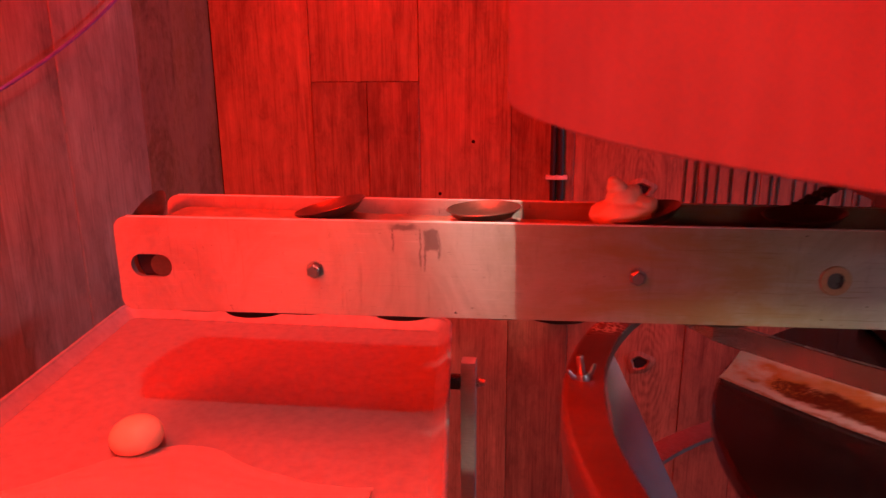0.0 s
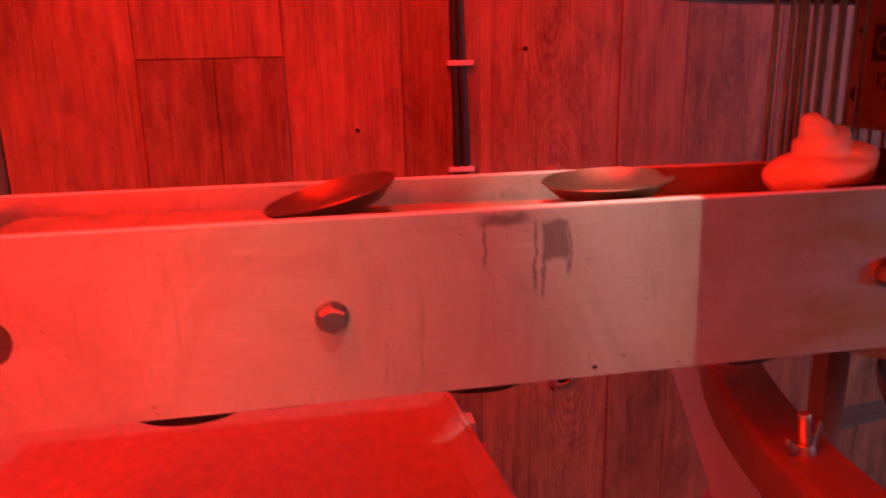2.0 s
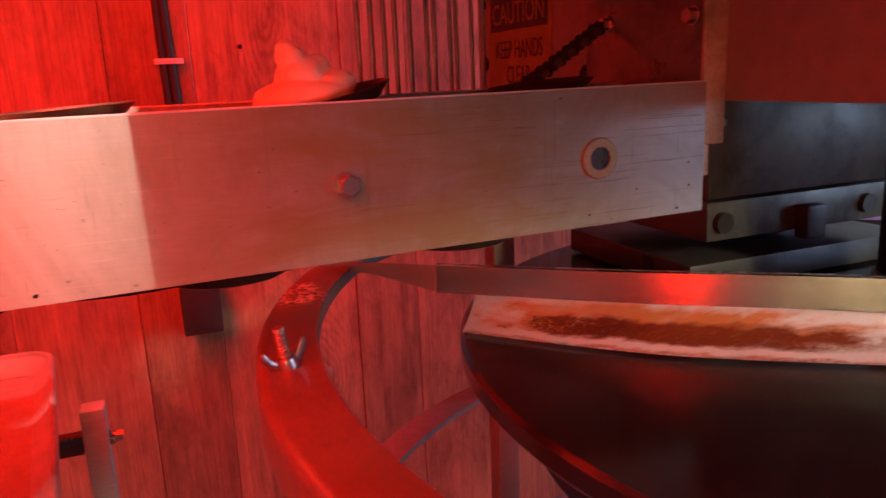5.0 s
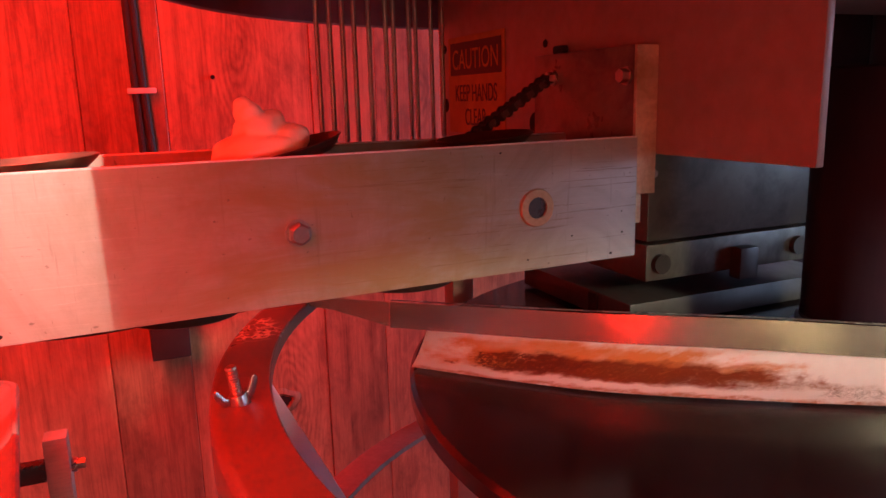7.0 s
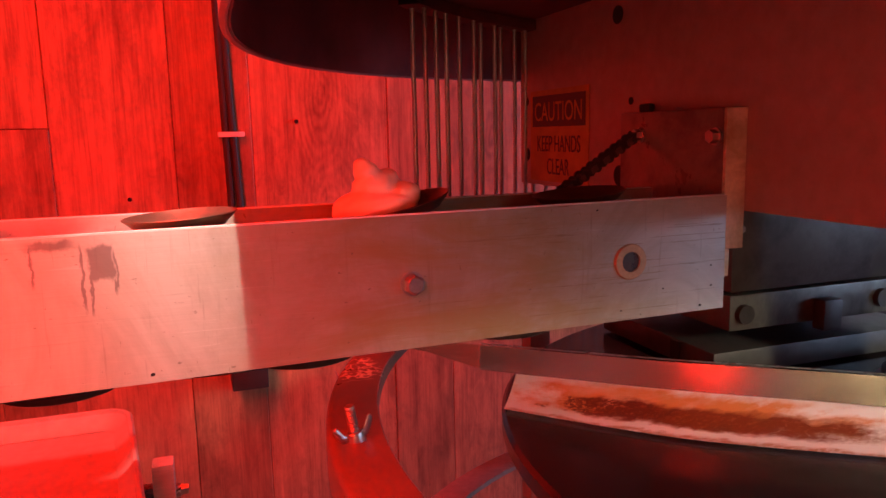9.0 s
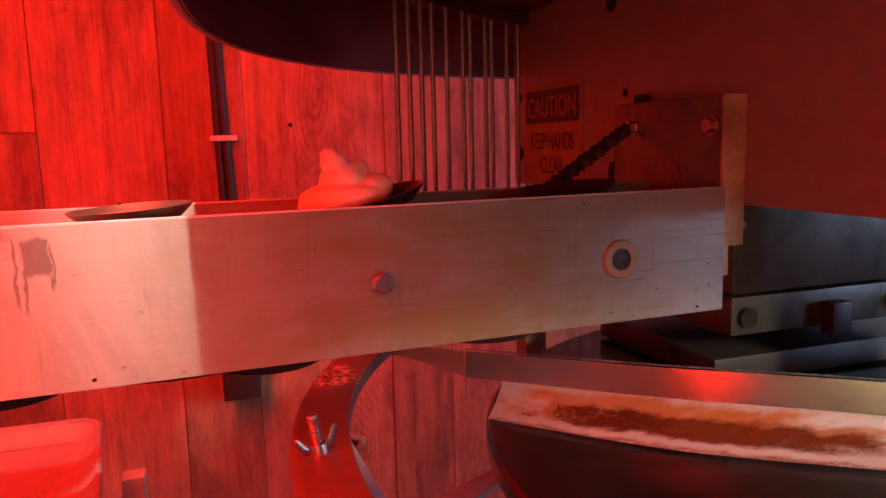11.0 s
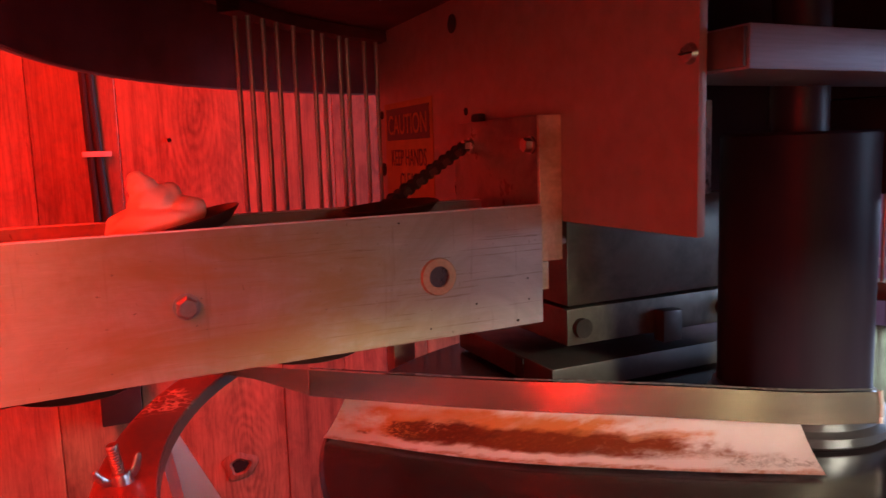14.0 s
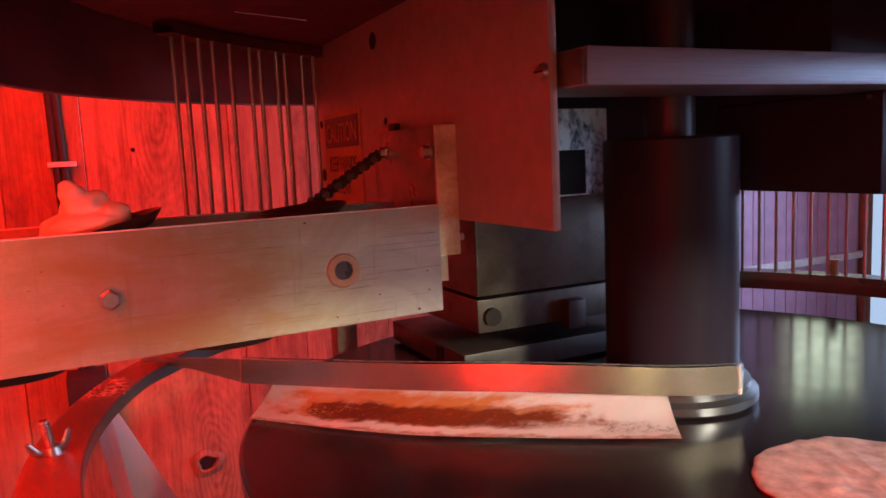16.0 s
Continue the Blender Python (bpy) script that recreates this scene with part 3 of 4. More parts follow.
# knots and nail holes in the boards
for x, z, r in ((0.348, 1.053, 0.021), (0.374, 0.535, 0.024)):
    knot = bmesh.new()
    prof = [(1.75, 0.0), (1.35, 0.0035), (1.05, 0.0045), (0.90, 0.002), (0.80, -0.004), (0.0, -0.006)]
    lathe([(r * a, h) for a, h in prof], 28, shape=lambda a: 1 + 0.10 * math.sin(3 * a + 1) + 0.07 * math.sin(5 * a), bm=knot)
    bmesh.ops.transform(knot, matrix=pose(x, ROOM_Y1 - 0.003, z, 90, 0, 0) @ Matrix.Diagonal((1.0, 0.85, 1, 1)), verts=knot.verts)
    part("knot", knot, WOOD, wall_north, "knot with a dark hole")
    plug = lathe([(r * 0.78, 0.0), (0.0, 0.0006)], 24, shape=lambda a: 1 + 0.12 * math.sin(3 * a + 1) + 0.08 * math.sin(5 * a))
    bmesh.ops.transform(plug, matrix=pose(x, ROOM_Y1 - 0.0042, z, 90, 0, 0) @ Matrix.Diagonal((1.0, 0.85, 1, 1)), verts=plug.verts)
    part("knot_hole", plug, HOLE, wall_north)
for x, z in ((0.268, 1.351), (-0.215, 1.03), (-0.12, 1.18), (0.40, 0.86)):
    part("nail_hole", rod((x, ROOM_Y1 - 0.0035, z), (x, ROOM_Y1 + 0.004, z), 0.005, 12), HOLE, wall_north)
# window in the far wall
window = tagged(thing("window_1", (4.1, 2.62, 0.4), "bright window with a wooden frame", "window"), kind="structure")
part("window_frame", box(3.745, 3.80, 2.60, 2.638, 0.0, 2.2, 0.004), WOOD, window)
part("window_frame", box(4.40, 4.46, 2.60, 2.638, 0.0, 2.2, 0.004), WOOD, window)
part("pane", box(3.801, 4.399, 2.615, 2.622, 0.1, 2.2), GLASS_OUT, window, "bright blue daylight pane")
trim = solo("trim", box(1.64, 3.744, 2.600, 2.6275, 0.680, 0.715, 0.004), CLIP, (2.6, 2.61, 0.68), "pale dado rail along the beadboard", "rail", kind="structure")
high = tagged(thing("window_3", (3.5, 2.62, 1.6), "small high window onto greenery", "window"), kind="structure")
part("pane", box(3.20, 3.70, 2.612, 2.6215, 1.66, 2.12), HIGH_PANE, high, "bright greenish daylight pane")
for x0, x1, z0, z1 in ((3.16, 3.199, 1.62, 2.16), (3.701, 3.74, 1.62, 2.16), (3.20, 3.70, 1.62, 1.659), (3.20, 3.70, 2.121, 2.16)):
    part("window_frame", box(x0, x1, 2.600, 2.625, z0, z1, 0.003), CLIP, high)
side = tagged(thing("window_4", (4.59, -1.9, 1.2), "tall window with cool daylight", "window"), kind="structure")
part("pane", box(4.585, 4.595, -2.35, -1.45, 1.15, 2.05), SIDE_PANE, side, "cool daylight pane")
for y0, y1, z0, z1 in ((-2.41, -2.351, 1.09, 2.11), (-1.449, -1.39, 1.09, 2.11), (-2.35, -1.45, 1.09, 1.149), (-2.35, -1.45, 2.051, 2.11)):
    part("window_frame", box(4.57, 4.599, y0, y1, z0, z1, 0.003), WOOD, side)
# Unseen glowing pane on the south wall, added for the blade to reflect.
warm_fill = tagged(thing("warm_fill_panel", (-0.2, ROOM_Y0, 0.7), "unseen framed pane added for warm reflections", "window"), kind="structure")
part("pane", box(-0.80, -0.35, ROOM_Y0 + 0.004, ROOM_Y0 + 0.010, 0.75, 1.35), WARM_FILL, warm_fill, "added warm glowing pane")
for x0, x1, z0, z1 in ((-0.86, -0.801, 0.69, 1.41), (-0.349, -0.29, 0.69, 1.41), (-0.80, -0.35, 1.351, 1.41), (-0.80, -0.35, 0.69, 0.749)):
    part("window_frame", box(x0, x1, ROOM_Y0 + 0.001, ROOM_Y0 + 0.035, z0, z1, 0.003), WOOD, warm_fill)

# ---- conveyor ----
PY0, PY1, TH = 0.805, 0.920, 0.0065  # near face of the near plate, near face of the far plate, thickness
PX0, PX1, PZ0, PZ1, AX = -0.442, 0.485, 1.143, 1.249, 1.194
conveyor = thing("conveyor", (0.0, 0.86, PZ0), "short dough conveyor between two scratched aluminium side plates", "conveyor")


def tapered(outline):
    """The near plate is a little taller at its free end and hangs lower there."""
    out = []
    for x, z in outline:
        s = (x - PX0) / (PX1 - PX0)
        low, high = 1.1312 + 0.0113 * s, 1.2475 + 0.0035 * s
        out.append((x, low + (z - PZ0) / (PZ1 - PZ0) * (high - low)))
    return out


slot = rounded(-0.4250, -0.3730, 1.174, 1.2025, 0.0142)
part("side_plate", slab(tapered(rounded(PX0, PX1, PZ0, PZ1, 0.014, True, False)), [slot, circle(0.380, AX + 0.0015, 0.0100)], PY0, PY0 + TH), ALU, conveyor, "scratched brushed aluminium plate with grease stain", False)
part("side_plate", slab(rounded(PX0 + 0.01, PX1 - 0.002, PZ0, PZ1 + 0.002, 0.014, True, False), [], PY1, PY1 + TH), ALU_FAR, conveyor, "", False)
for x, z, r in ((0.469, 1.185, 0.0008), (0.470, 1.166, 0.0009), (0.458, 1.148, 0.0013), (0.345, 1.243, 0.0009), (0.371, 1.152, 0.0008), (0.416, 1.168, 0.0008), (-0.030, 1.149, 0.0015)):
    part("dent", lathe([(0.0, -0.0002), (r, -0.0002), (r, 0.0004), (0.0, 0.0004)], 10, shape=lambda a: 1 + 0.2 * math.sin(2 * a + 1)), HOLE, conveyor).matrix_basis = pose(x, PY0 - 0.86, tapered([(x, z)])[0][1] - PZ0, 90, 0, 0) @ Matrix.Translation((0, 0.86, PZ0))
part("top_edge", slab(tapered([(PX0 + 0.016, PZ1 + 0.0001), (PX1 - 0.0005, PZ1 + 0.0001), (PX1 - 0.0005, PZ1 + 0.0012), (PX0 + 0.016, PZ1 + 0.0012)]), [], PY0 + 0.0006, PY0 + TH - 0.0006), TOPEDGE, conveyor, "bare worn top edge")
part("top_edge", box(PX0 + 0.026, PX1 - 0.003, PY1 + 0.0004, PY1 + TH - 0.0004, PZ1 + 0.0021, PZ1 + 0.0032, 0.0004), TOPEDGE, conveyor)
part("axle", rod((-0.3875, PY0 + 0.003, 1.1885), (-0.3875, PY1 + 0.012, 1.1885), 0.0138, 32), PANMETAL, conveyor, "dull steel axle end in a slot")
for x, z in ((-0.1955, 1.1898), (0.1725, 1.1935)):
    hexbolt(conveyor, x, PY0, z)
bm = lathe([(0.0094, -0.001), (0.0094, 0.0020), (0.0156, 0.0020), (0.0165, 0.0012), (0.0168, 0.0)], 40)
bmesh.ops.transform(bm, matrix=pose(0.380, PY0, AX + 0.0015, 90, 0, 0), verts=bm.verts)
part("bushing", bm, BRONZE, conveyor, "worn bronze bushing")
part("shaft", rod((0.380, PY0 - 0.0004, AX + 0.0015), (0.380, PY1, AX + 0.0015), 0.0092, 28), DARKSTEEL, conveyor)
for x in (-0.393, 0.380):
    part("roller", rod((x, PY0 + 0.012, AX), (x, PY1 - 0.006, AX), 0.030, 32), BLACK, conveyor)
bm = rod((-0.4415, 0.838, 1.190), (-0.4500, 0.838, 1.190), 0.0042, 12)
rod((-0.4500, 0.838, 1.190), (-0.4580, 0.838, 1.190), 0.0078, 6, bm)
part("adjuster_screw", bm, PANMETAL, conveyor, "hex adjuster screw at the plate end")
# belt loop round the rollers
bm = bmesh.new()
loop = []
R = 0.0335
for k in range(13):
    a = radians(90 + 180 * k / 12)
    loop.append((-0.389 + 0.0455 * math.cos(a), AX + 0.0455 * math.sin(a)))
for k in range(13):
    a = radians(270 + 180 * k / 12)
    loop.append((0.380 + R * math.cos(a), AX + R * math.sin(a)))
va = [bm.verts.new((x, PY0 + 0.022, z)) for x, z in loop]
vb = [bm.verts.new((x, PY1 - 0.014, z)) for x, z in loop]
for k in range(len(loop)):
    bm.faces.new((va[k], va[(k + 1) % len(loop)], vb[(k + 1) % len(loop)], vb[k]))
bmesh.ops.solidify(bm, geom=list(bm.faces), thickness=0.003)
part("belt", bm, BELT, conveyor, "worn floury conveyor belt")

bm = bmesh.new()
runs = []
for i in range(41):
    x = -0.415 + 0.545 * i / 40
    z = 1.1318 + 0.0072 * i / 40 - 0.0044 * abs(math.sin(i * 0.34)) - 0.001 * math.sin(math.pi * i / 40)
    runs.append((bm.verts.new((x, PY0 + 0.009, z)), bm.verts.new((x, PY1 - 0.006, z))))
for p, q in zip(runs, runs[1:]):
    bm.faces.new((p[0], q[0], q[1], p[1]))
bmesh.ops.solidify(bm, geom=list(bm.faces), thickness=0.003)
part("return_belt", bm, RUBBER, conveyor, "dark slack return run of the belt")


def pan_mesh():
    prof = [(0.0, 0.0), (0.022, 0.0006), (0.034, 0.004), (0.0445, 0.0135), (0.0450, 0.0140), (0.0440, 0.0147), (0.033, 0.0058), (0.021, 0.0022), (0.0, 0.0018)]
    return finish("pan", lathe(prof, 40), PANMETAL, True)


PAN = pan_mesh()


def pan(x, z, tilt, y=0.8655):
    ob = new("pan", PAN)
    ob.parent = conveyor
    ob.matrix_basis = pose(x, y - 0.86, z - PZ0, 0, tilt, 0)
    ORIGIN[ob.name] = Vector((0, 0.86, PZ0))
    if not ob.name.count("."):
        tagged(ob, "shallow dark steel dough pan")
    return ob


TOPZ = AX + R + 0.003
STEP, DOUGH_X = 0.187, 0.185
pan(DOUGH_X, TOPZ + 0.0105, -14)
pan(DOUGH_X - STEP, TOPZ + 0.010, -3)
pan(DOUGH_X + STEP - 0.01, TOPZ + 0.011, -5)
pan(DOUGH_X - 2 * STEP, TOPZ + 0.010, -13)
pan(DOUGH_X - 3 * STEP - 0.050, TOPZ - 0.008, -58)
for x in (-0.29, -0.10, 0.09, 0.277):
    pan(x, 1.1395 + 0.020 * x, 180)

# dough lump riding on its pan
bm = bmesh.new()
for cx, cy, cz, rx, rz in ((-0.004, 0.0, 0.014, 0.037, 0.017), (-0.023, 0.004, 0.013, 0.020, 0.015), (-0.004, 0.0, 0.032, 0.0190, 0.013), (-0.010, -0.003, 0.044, 0.0115, 0.010), (-0.0135, -0.002, 0.051, 0.0075, 0.007), (0.008, 0.001, 0.037, 0.0105, 0.009), (0.019, -0.004, 0.022, 0.017, 0.011)):
    made = bmesh.ops.create_icosphere(bm, subdivisions=4, radius=1)["verts"]
    for v in made:
        n = noise.noise(v.co * 1.9 + Vector((cx * 400, 3, cz * 300)))
        v.co *= 1 + 0.13 * n
        v.co = Vector((cx + v.co.x * rx, cy + v.co.y * min(rx, 0.031), cz + v.co.z * rz))
dough = solo("dough_lump", bm, DOUGH, (0, 0, 0), "soft pale dough lump with a pinched top on a pan", "dough")
rm = dough.modifiers.new("merge", "REMESH")
rm.mode, rm.voxel_size, rm.use_smooth_shade = "VOXEL", 0.0016, True
sm = dough.modifiers.new("smooth", "SMOOTH")
sm.factor, sm.iterations = 0.5, 4
dough.matrix_basis = pose(DOUGH_X - 0.020, 0.8655, TOPZ + 0.0085, 0, -5, 0)

# ---- bracket block, press panel ----
press = thing("dough_press", (0.75, 1.0, 1.03), "oily steel dough press with a tall guard panel", "press")
panel = part("panel", box(0.512, 0.520, 0.638, 1.315, 1.234, 1.86, 0.0015), PANELSTEEL, press, "tall steel guard panel with a bare front edge")
bm = lathe([(0.0, 0.004), (0.006, 0.0035), (0.008, 0.0)], 20)
bmesh.ops.transform(bm, matrix=pose(0.512, 0.647, 1.366, 0, -90, 0), verts=bm.verts)
part("screw", bm, ZINC, panel, "slotted screw head")
part("screw_slot", box(0.5068, 0.5079, 0.6405, 0.6535, 1.3655, 1.3668), HOLE, panel)
for yy, zz, r in ((1.008, 1.348, 0.0045), (1.292, 1.279, 0.010), (1.030, 1.258, 0.013), (1.039, 1.452, 0.011), (1.292, 1.36, 0.006)):
    part("bolt_hole", rod((0.5112, yy, zz), (0.516, yy, zz), r, 18), HOLE, panel)
part("pad", box(0.502, 0.511, 0.958, 0.978, 1.3335, 1.343, 0.003), RUBBER, panel, "black rubber pad")
bracket = thing("mounting_bracket", (0.50, 0.90, 1.171), "aluminium mounting block with bolts, greasy face", "bracket")
part("block", box(0.488, 0.512, 0.8165, 0.992, 1.198, 1.333, 0.001), GREASY, bracket, "greasy brown block face")
part("front_strip", box(0.488, 0.512, 0.812, 0.8162, 1.198, 1.333, 0.0008), ALU_EDGE, bracket, "bare pale front edge")
part("tongue", box(0.488, 0.4965, 0.8125, 0.90, 1.171, 1.1975, 0.0006), ALU_EDGE, bracket)
for yy, zz in ((0.952, 1.308), (0.826, 1.306)):
    bm = rod((0.488, yy, zz), (0.486, yy, zz), 0.0085, 20)
    rod((0.486, yy, zz), (0.479, yy, zz), 0.0066, 6, bm)
    part("bolt", bm, ZINC, bracket, "hex bolt head")
part("side_bolt", rod((0.512, 0.82, 1.215), (0.519, 0.82, 1.215), 0.004, 6), ZINC, bracket)

# chain running down from the bracket bolt into the conveyor
chain = thing("drive_chain", (0.43, 0.93, 1.245), "greasy black roller chain", "chain")
a, b = Vector((0.482, 0.954, 1.308)), Vector((0.362, 0.940, 1.237))
n = 15
way = (b - a).normalized()
chain_turn = way.to_track_quat("X", "Z").to_matrix().to_4x4()
for i in range(n + 1):
    p = a + (b - a) * i / n
    bm = bmesh.new()
    for s in (-1, 1):
        rod((0, s * 0.0042, 0), (0, s * 0.0072, 0), 0.0058 if i % 2 else 0.0050, 14, bm)
    rod((0, -0.0042, 0), (0, 0.0042, 0), 0.0046, 12, bm)
    bmesh.ops.transform(bm, matrix=Matrix.Translation(p) @ chain_turn, verts=bm.verts)
    part("roller", bm, RUBBER, chain, "", False)
    if i < n:
        q = p + (b - a) * 0.5 / n
        half = (b - a).length / n / 2
        bm = bmesh.new()
        for s in (-1, 1):
            wide = 0.0065 if i % 2 else 0.0050
            box(-half, half, s * wide - 0.0010, s * wide + 0.0010, -0.0034, 0.0034, 0.0, bm)
        bmesh.ops.transform(bm, matrix=Matrix.Translation(q) @ chain_turn, verts=bm.verts)
        part("link", bm, DARKSTEEL if i % 2 else RUBBER, chain, "", False)

# ---- rotating griddle, column, ring, cage, hood ----
griddle = thing("griddle", (CX, CY, 0.0), "round black iron griddle on a pedestal, glossy with oil", "griddle")
part("plate", lathe([(0.0, 1.0), (0.440, 1.0), (0.455, 1.003), (0.463, 1.012), (0.463, 1.026), (0.459, 1.030), (0.0, 1.030)], 128, (CX, CY, 0)), GRIDDLE, griddle)
part("under_pan", lathe([(0.0, 0.86), (0.30, 0.86), (0.40, 0.93), (0.432, 0.999), (0.0, 0.999)], 96, (CX, CY, 0)), UNDERPAN, griddle)
part("pedestal", lathe([(0.0, 0.0), (0.34, 0.0), (0.34, 0.03), (0.20, 0.05), (0.17, 0.12), (0.17, 0.862), (0.0, 0.862)], 64, (CX, CY, 0)), BLACK, griddle)

column = thing("column", (CX, CY, 1.03), "black upright column with a stepped steel foot", "column")
part("tube", lathe([(0.0, 1.045), (0.0695, 1.045), (0.0695, 1.307), (0.067, 1.3095), (0.0, 1.3095)], 64, (CX, CY, 0)), COLUMNPAINT, column)
part("foot", lathe([(0.0705, 1.070), (0.0705, 1.066), (0.074, 1.064), (0.074, 1.056), (0.081, 1.053), (0.081, 1.046), (0.089, 1.042), (0.089, 1.034), (0.085, 1.0305), (0.0705, 1.0305), (0.0705, 1.066)], 64, (CX, CY, 0)), FOOTSTEEL, column, "stepped bright steel foot flange")
part("shaft", lathe([(0.0, 1.310), (0.026, 1.310), (0.026, 1.60), (0.0, 1.60)], 40, (CX, CY, 0)), BLACK, column)

ring = thing("guard_ring", (CX, CY, 1.03), "painted steel ring round the griddle on legs", "ring")
part("flange", lathe([(0.5845, 1.059), (0.5845, 1.0705), (0.5860, 1.072), (0.624, 1.072), (0.6285, 1.0708), (0.6312, 1.0680), (0.632, 1.064), (0.632, 1.034), (0.628, 1.034), (0.628, 1.059), (0.5845, 1.059)], 160, (CX, CY, 0)), RINGTOP, ring)
for a in (50, 109, 235, 330):
    p = Vector((CX + 0.60 * math.cos(radians(a)), CY + 0.60 * math.sin(radians(a)), 0))
    part("leg", box(p.x - 0.018, p.x + 0.018, p.y - 0.018, p.y + 0.018, 0.0, 1.0655, 0.003), PANELSTEEL, ring)

bm = bmesh.new()
quad = [bm.verts.new(v) for v in ((0.158, 1.095, 1.034), (0.420, 0.975, 0.500), (0.250, 0.780, 0.500), (0.150, 0.920, 1.034))]
bm.faces.new(quad)
bmesh.ops.solidify(bm, geom=list(bm.faces), thickness=0.006)
part("brace", bm, LILACPAINT, ring, "pale lilac sloping brace plate", False)

cage = thing("rod_cage", (CX, CY, 1.072), "curved guard of upright steel rods on the ring", "guard")
bm = rod((0, 0, 0), (0, 0, 0.392), 0.0030, 10)
ROD = finish("rod", bm, RODSTEEL, True)
ROD_PLACES = [(-0.449, 0.386), (-0.436, 0.378), (-0.416, 0.395), (-0.396, 0.414), (-0.371, 0.434), (-0.339, 0.462), (-0.321, 0.482), (-0.293, 0.498), (-0.277, 0.514), (-0.245, 0.535), (-0.225, 0.541)]
ROD_PLACES += [(0.597 * math.cos(radians(109.7 - 2.65 * k)), 0.597 * math.sin(radians(109.7 - 2.65 * k))) for k in range(39)]
for x, y_ in ROD_PLACES:
    ob = new("rod", ROD)
    ob.parent = cage
    ob.location = (x, y_, 0.0)
# The band's dark red carries the shade under the hood.
part("top_band", lathe([(0.570, 1.464), (0.598, 1.464), (0.598, 1.478), (0.570, 1.478), (0.570, 1.464)], 120, (CX, CY, 0), 8, 142), HOOD_SHADE, cage, "top band in the shaded dark red under the hood")


def squarish(a):
    c, s = abs(math.cos(a)), abs(math.sin(a))
    return (c ** 2.5 + s ** 2.5) ** (-1 / 2.5)


HX, HY, HR, HZ = 0.729, 0.717, 0.697, 1.400
hood = thing("hood", (HX, HY, HZ), "wide rounded steel hood over the griddle, dark inside", "hood")
part("skirt", lathe([(HR, 1.90), (HR, HZ), (HR - 0.004, HZ - 0.0015), (HR - 0.006, HZ), (HR - 0.006, 1.90), (HR, 1.90)], 160, (HX, HY, 0), shape=squarish), HOODSTEEL, hood)
# Added liner: its colour holds the dim red light inside the skirt.
part("liner", lathe([(HR - 0.0066, 1.884), (HR - 0.0066, HZ + 0.001), (HR - 0.0085, HZ + 0.001), (HR - 0.0085, 1.884), (HR - 0.0066, 1.884)], 160, (HX, HY, 0), shape=squarish), LINER, hood, "added inner liner in the dim red of the hood's inside")
part("lid", lathe([(0.0, 1.899), (HR - 0.007, 1.899), (HR - 0.007, 1.885), (0.0, 1.885)], 120, (HX, HY, 0), shape=squarish), BLACK, hood)
# Shade under the hood is in this plate's colour.
part("inner_plate", lathe([(0.0, 1.50), (0.62, 1.50), (0.62, 1.479), (0.0, 1.479)], 120, (CX, CY, 0)), HOOD_SHADE, hood, "inner plate in the shaded dark red under the hood")
# Pale rod put in for a thin bright line of light overhead.
part("light_line", rod((0.337, 1.022, 1.4786), (0.432, 1.058, 1.4786), 0.0007, 8), TOPEDGE, hood, "thin pale rod standing in for a line of light")
for a in (60, 150, 240, 330):
    p = Vector((CX + 0.5 * math.cos(radians(a)), CY + 0.5 * math.sin(radians(a)), 0))
    part("hanger", rod((p.x, p.y, 1.50), (p.x, p.y, ROOM_H), 0.012, 12), BLACK, hood)

# press head, arm and cross bar
bar = thing("cross_bar", (0.9, 0.67, 1.351), "heavy flat steel cross bar with a brushed front", "steel bar")
part("bar", box(0.527, 1.42, 0.607, 0.72, 1.351, 1.382, 0.002), BARSTEEL, bar)
part("end_cap", box(0.5235, 0.5268, 0.609, 0.718, 1.353, 1.380, 0.001), PRESSSTEEL, bar)
part("upper_block", box(0.576, 0.86, 0.90, 1.10, 1.1285, 1.2450, 0.003), PRESSSTEEL, press)
middle = part("middle_block", box(0.574, 0.86, 0.898, 1.10, 1.084, 1.1260, 0.003), PRESSSTEEL, press)
for x in (0.592, 0.800):
    part("bolt", rod((x, 0.898, 1.104), (x, 0.891, 1.104), 0.011, 20), DARK_PRESS, middle)
part("clamp", box(0.694, 0.722, 0.880, 0.8978, 1.076, 1.113, 0.003), DARK_PRESS, middle, "black clamp block")
platen = part("platen", box(0.552, 0.88, 0.895, 1.13, 1.0335, 1.062, 0.003), DARK_PRESS, press, "near-black lower platen")
part("slot", box(0.5498, 0.5518, 0.955, 0.972, 1.036, 1.060), HOLE, platen)
part("guide", rod((0.75, 1.0, 1.0622), (0.75, 1.0, 1.0838), 0.03, 24), BLACK, press)
part("upright", box(0.60, 0.745, 0.862, 0.89, 1.246, 1.350, 0.002), SCUFFED, press, "scuffed pale steel upright")
part("upright_slot", box(0.668, 0.7105, 0.8605, 0.8618, 1.248, 1.301), HOLE, press)
part("beam", box(0.53, 0.964, 0.895, 1.08, 1.2465, 1.478, 0.003), BLACK, press, "black overhead beam")
housing = thing("drive_housing", (1.2, 0.8, 1.235), "large black enamelled drive housing under the cross bar", "housing")
part("case", box(0.966, 1.40, 0.66, 1.04, 1.235, 1.3505, 0.004), BLACK, housing)
part("upper_case", box(0.966, 1.40, 0.725, 1.04, 1.351, 1.478, 0.004), BLACK, housing)
part("rivet", rod((0.966, 0.675, 1.345), (0.963, 0.675, 1.345), 0.003, 10), ZINC, housing)

# scraper blade and its white sheet
scraper = thing("scraper", (0.5, 0.8, 1.03), "stainless scraper blade over the griddle with a rust-stained white sheet", "scraper")


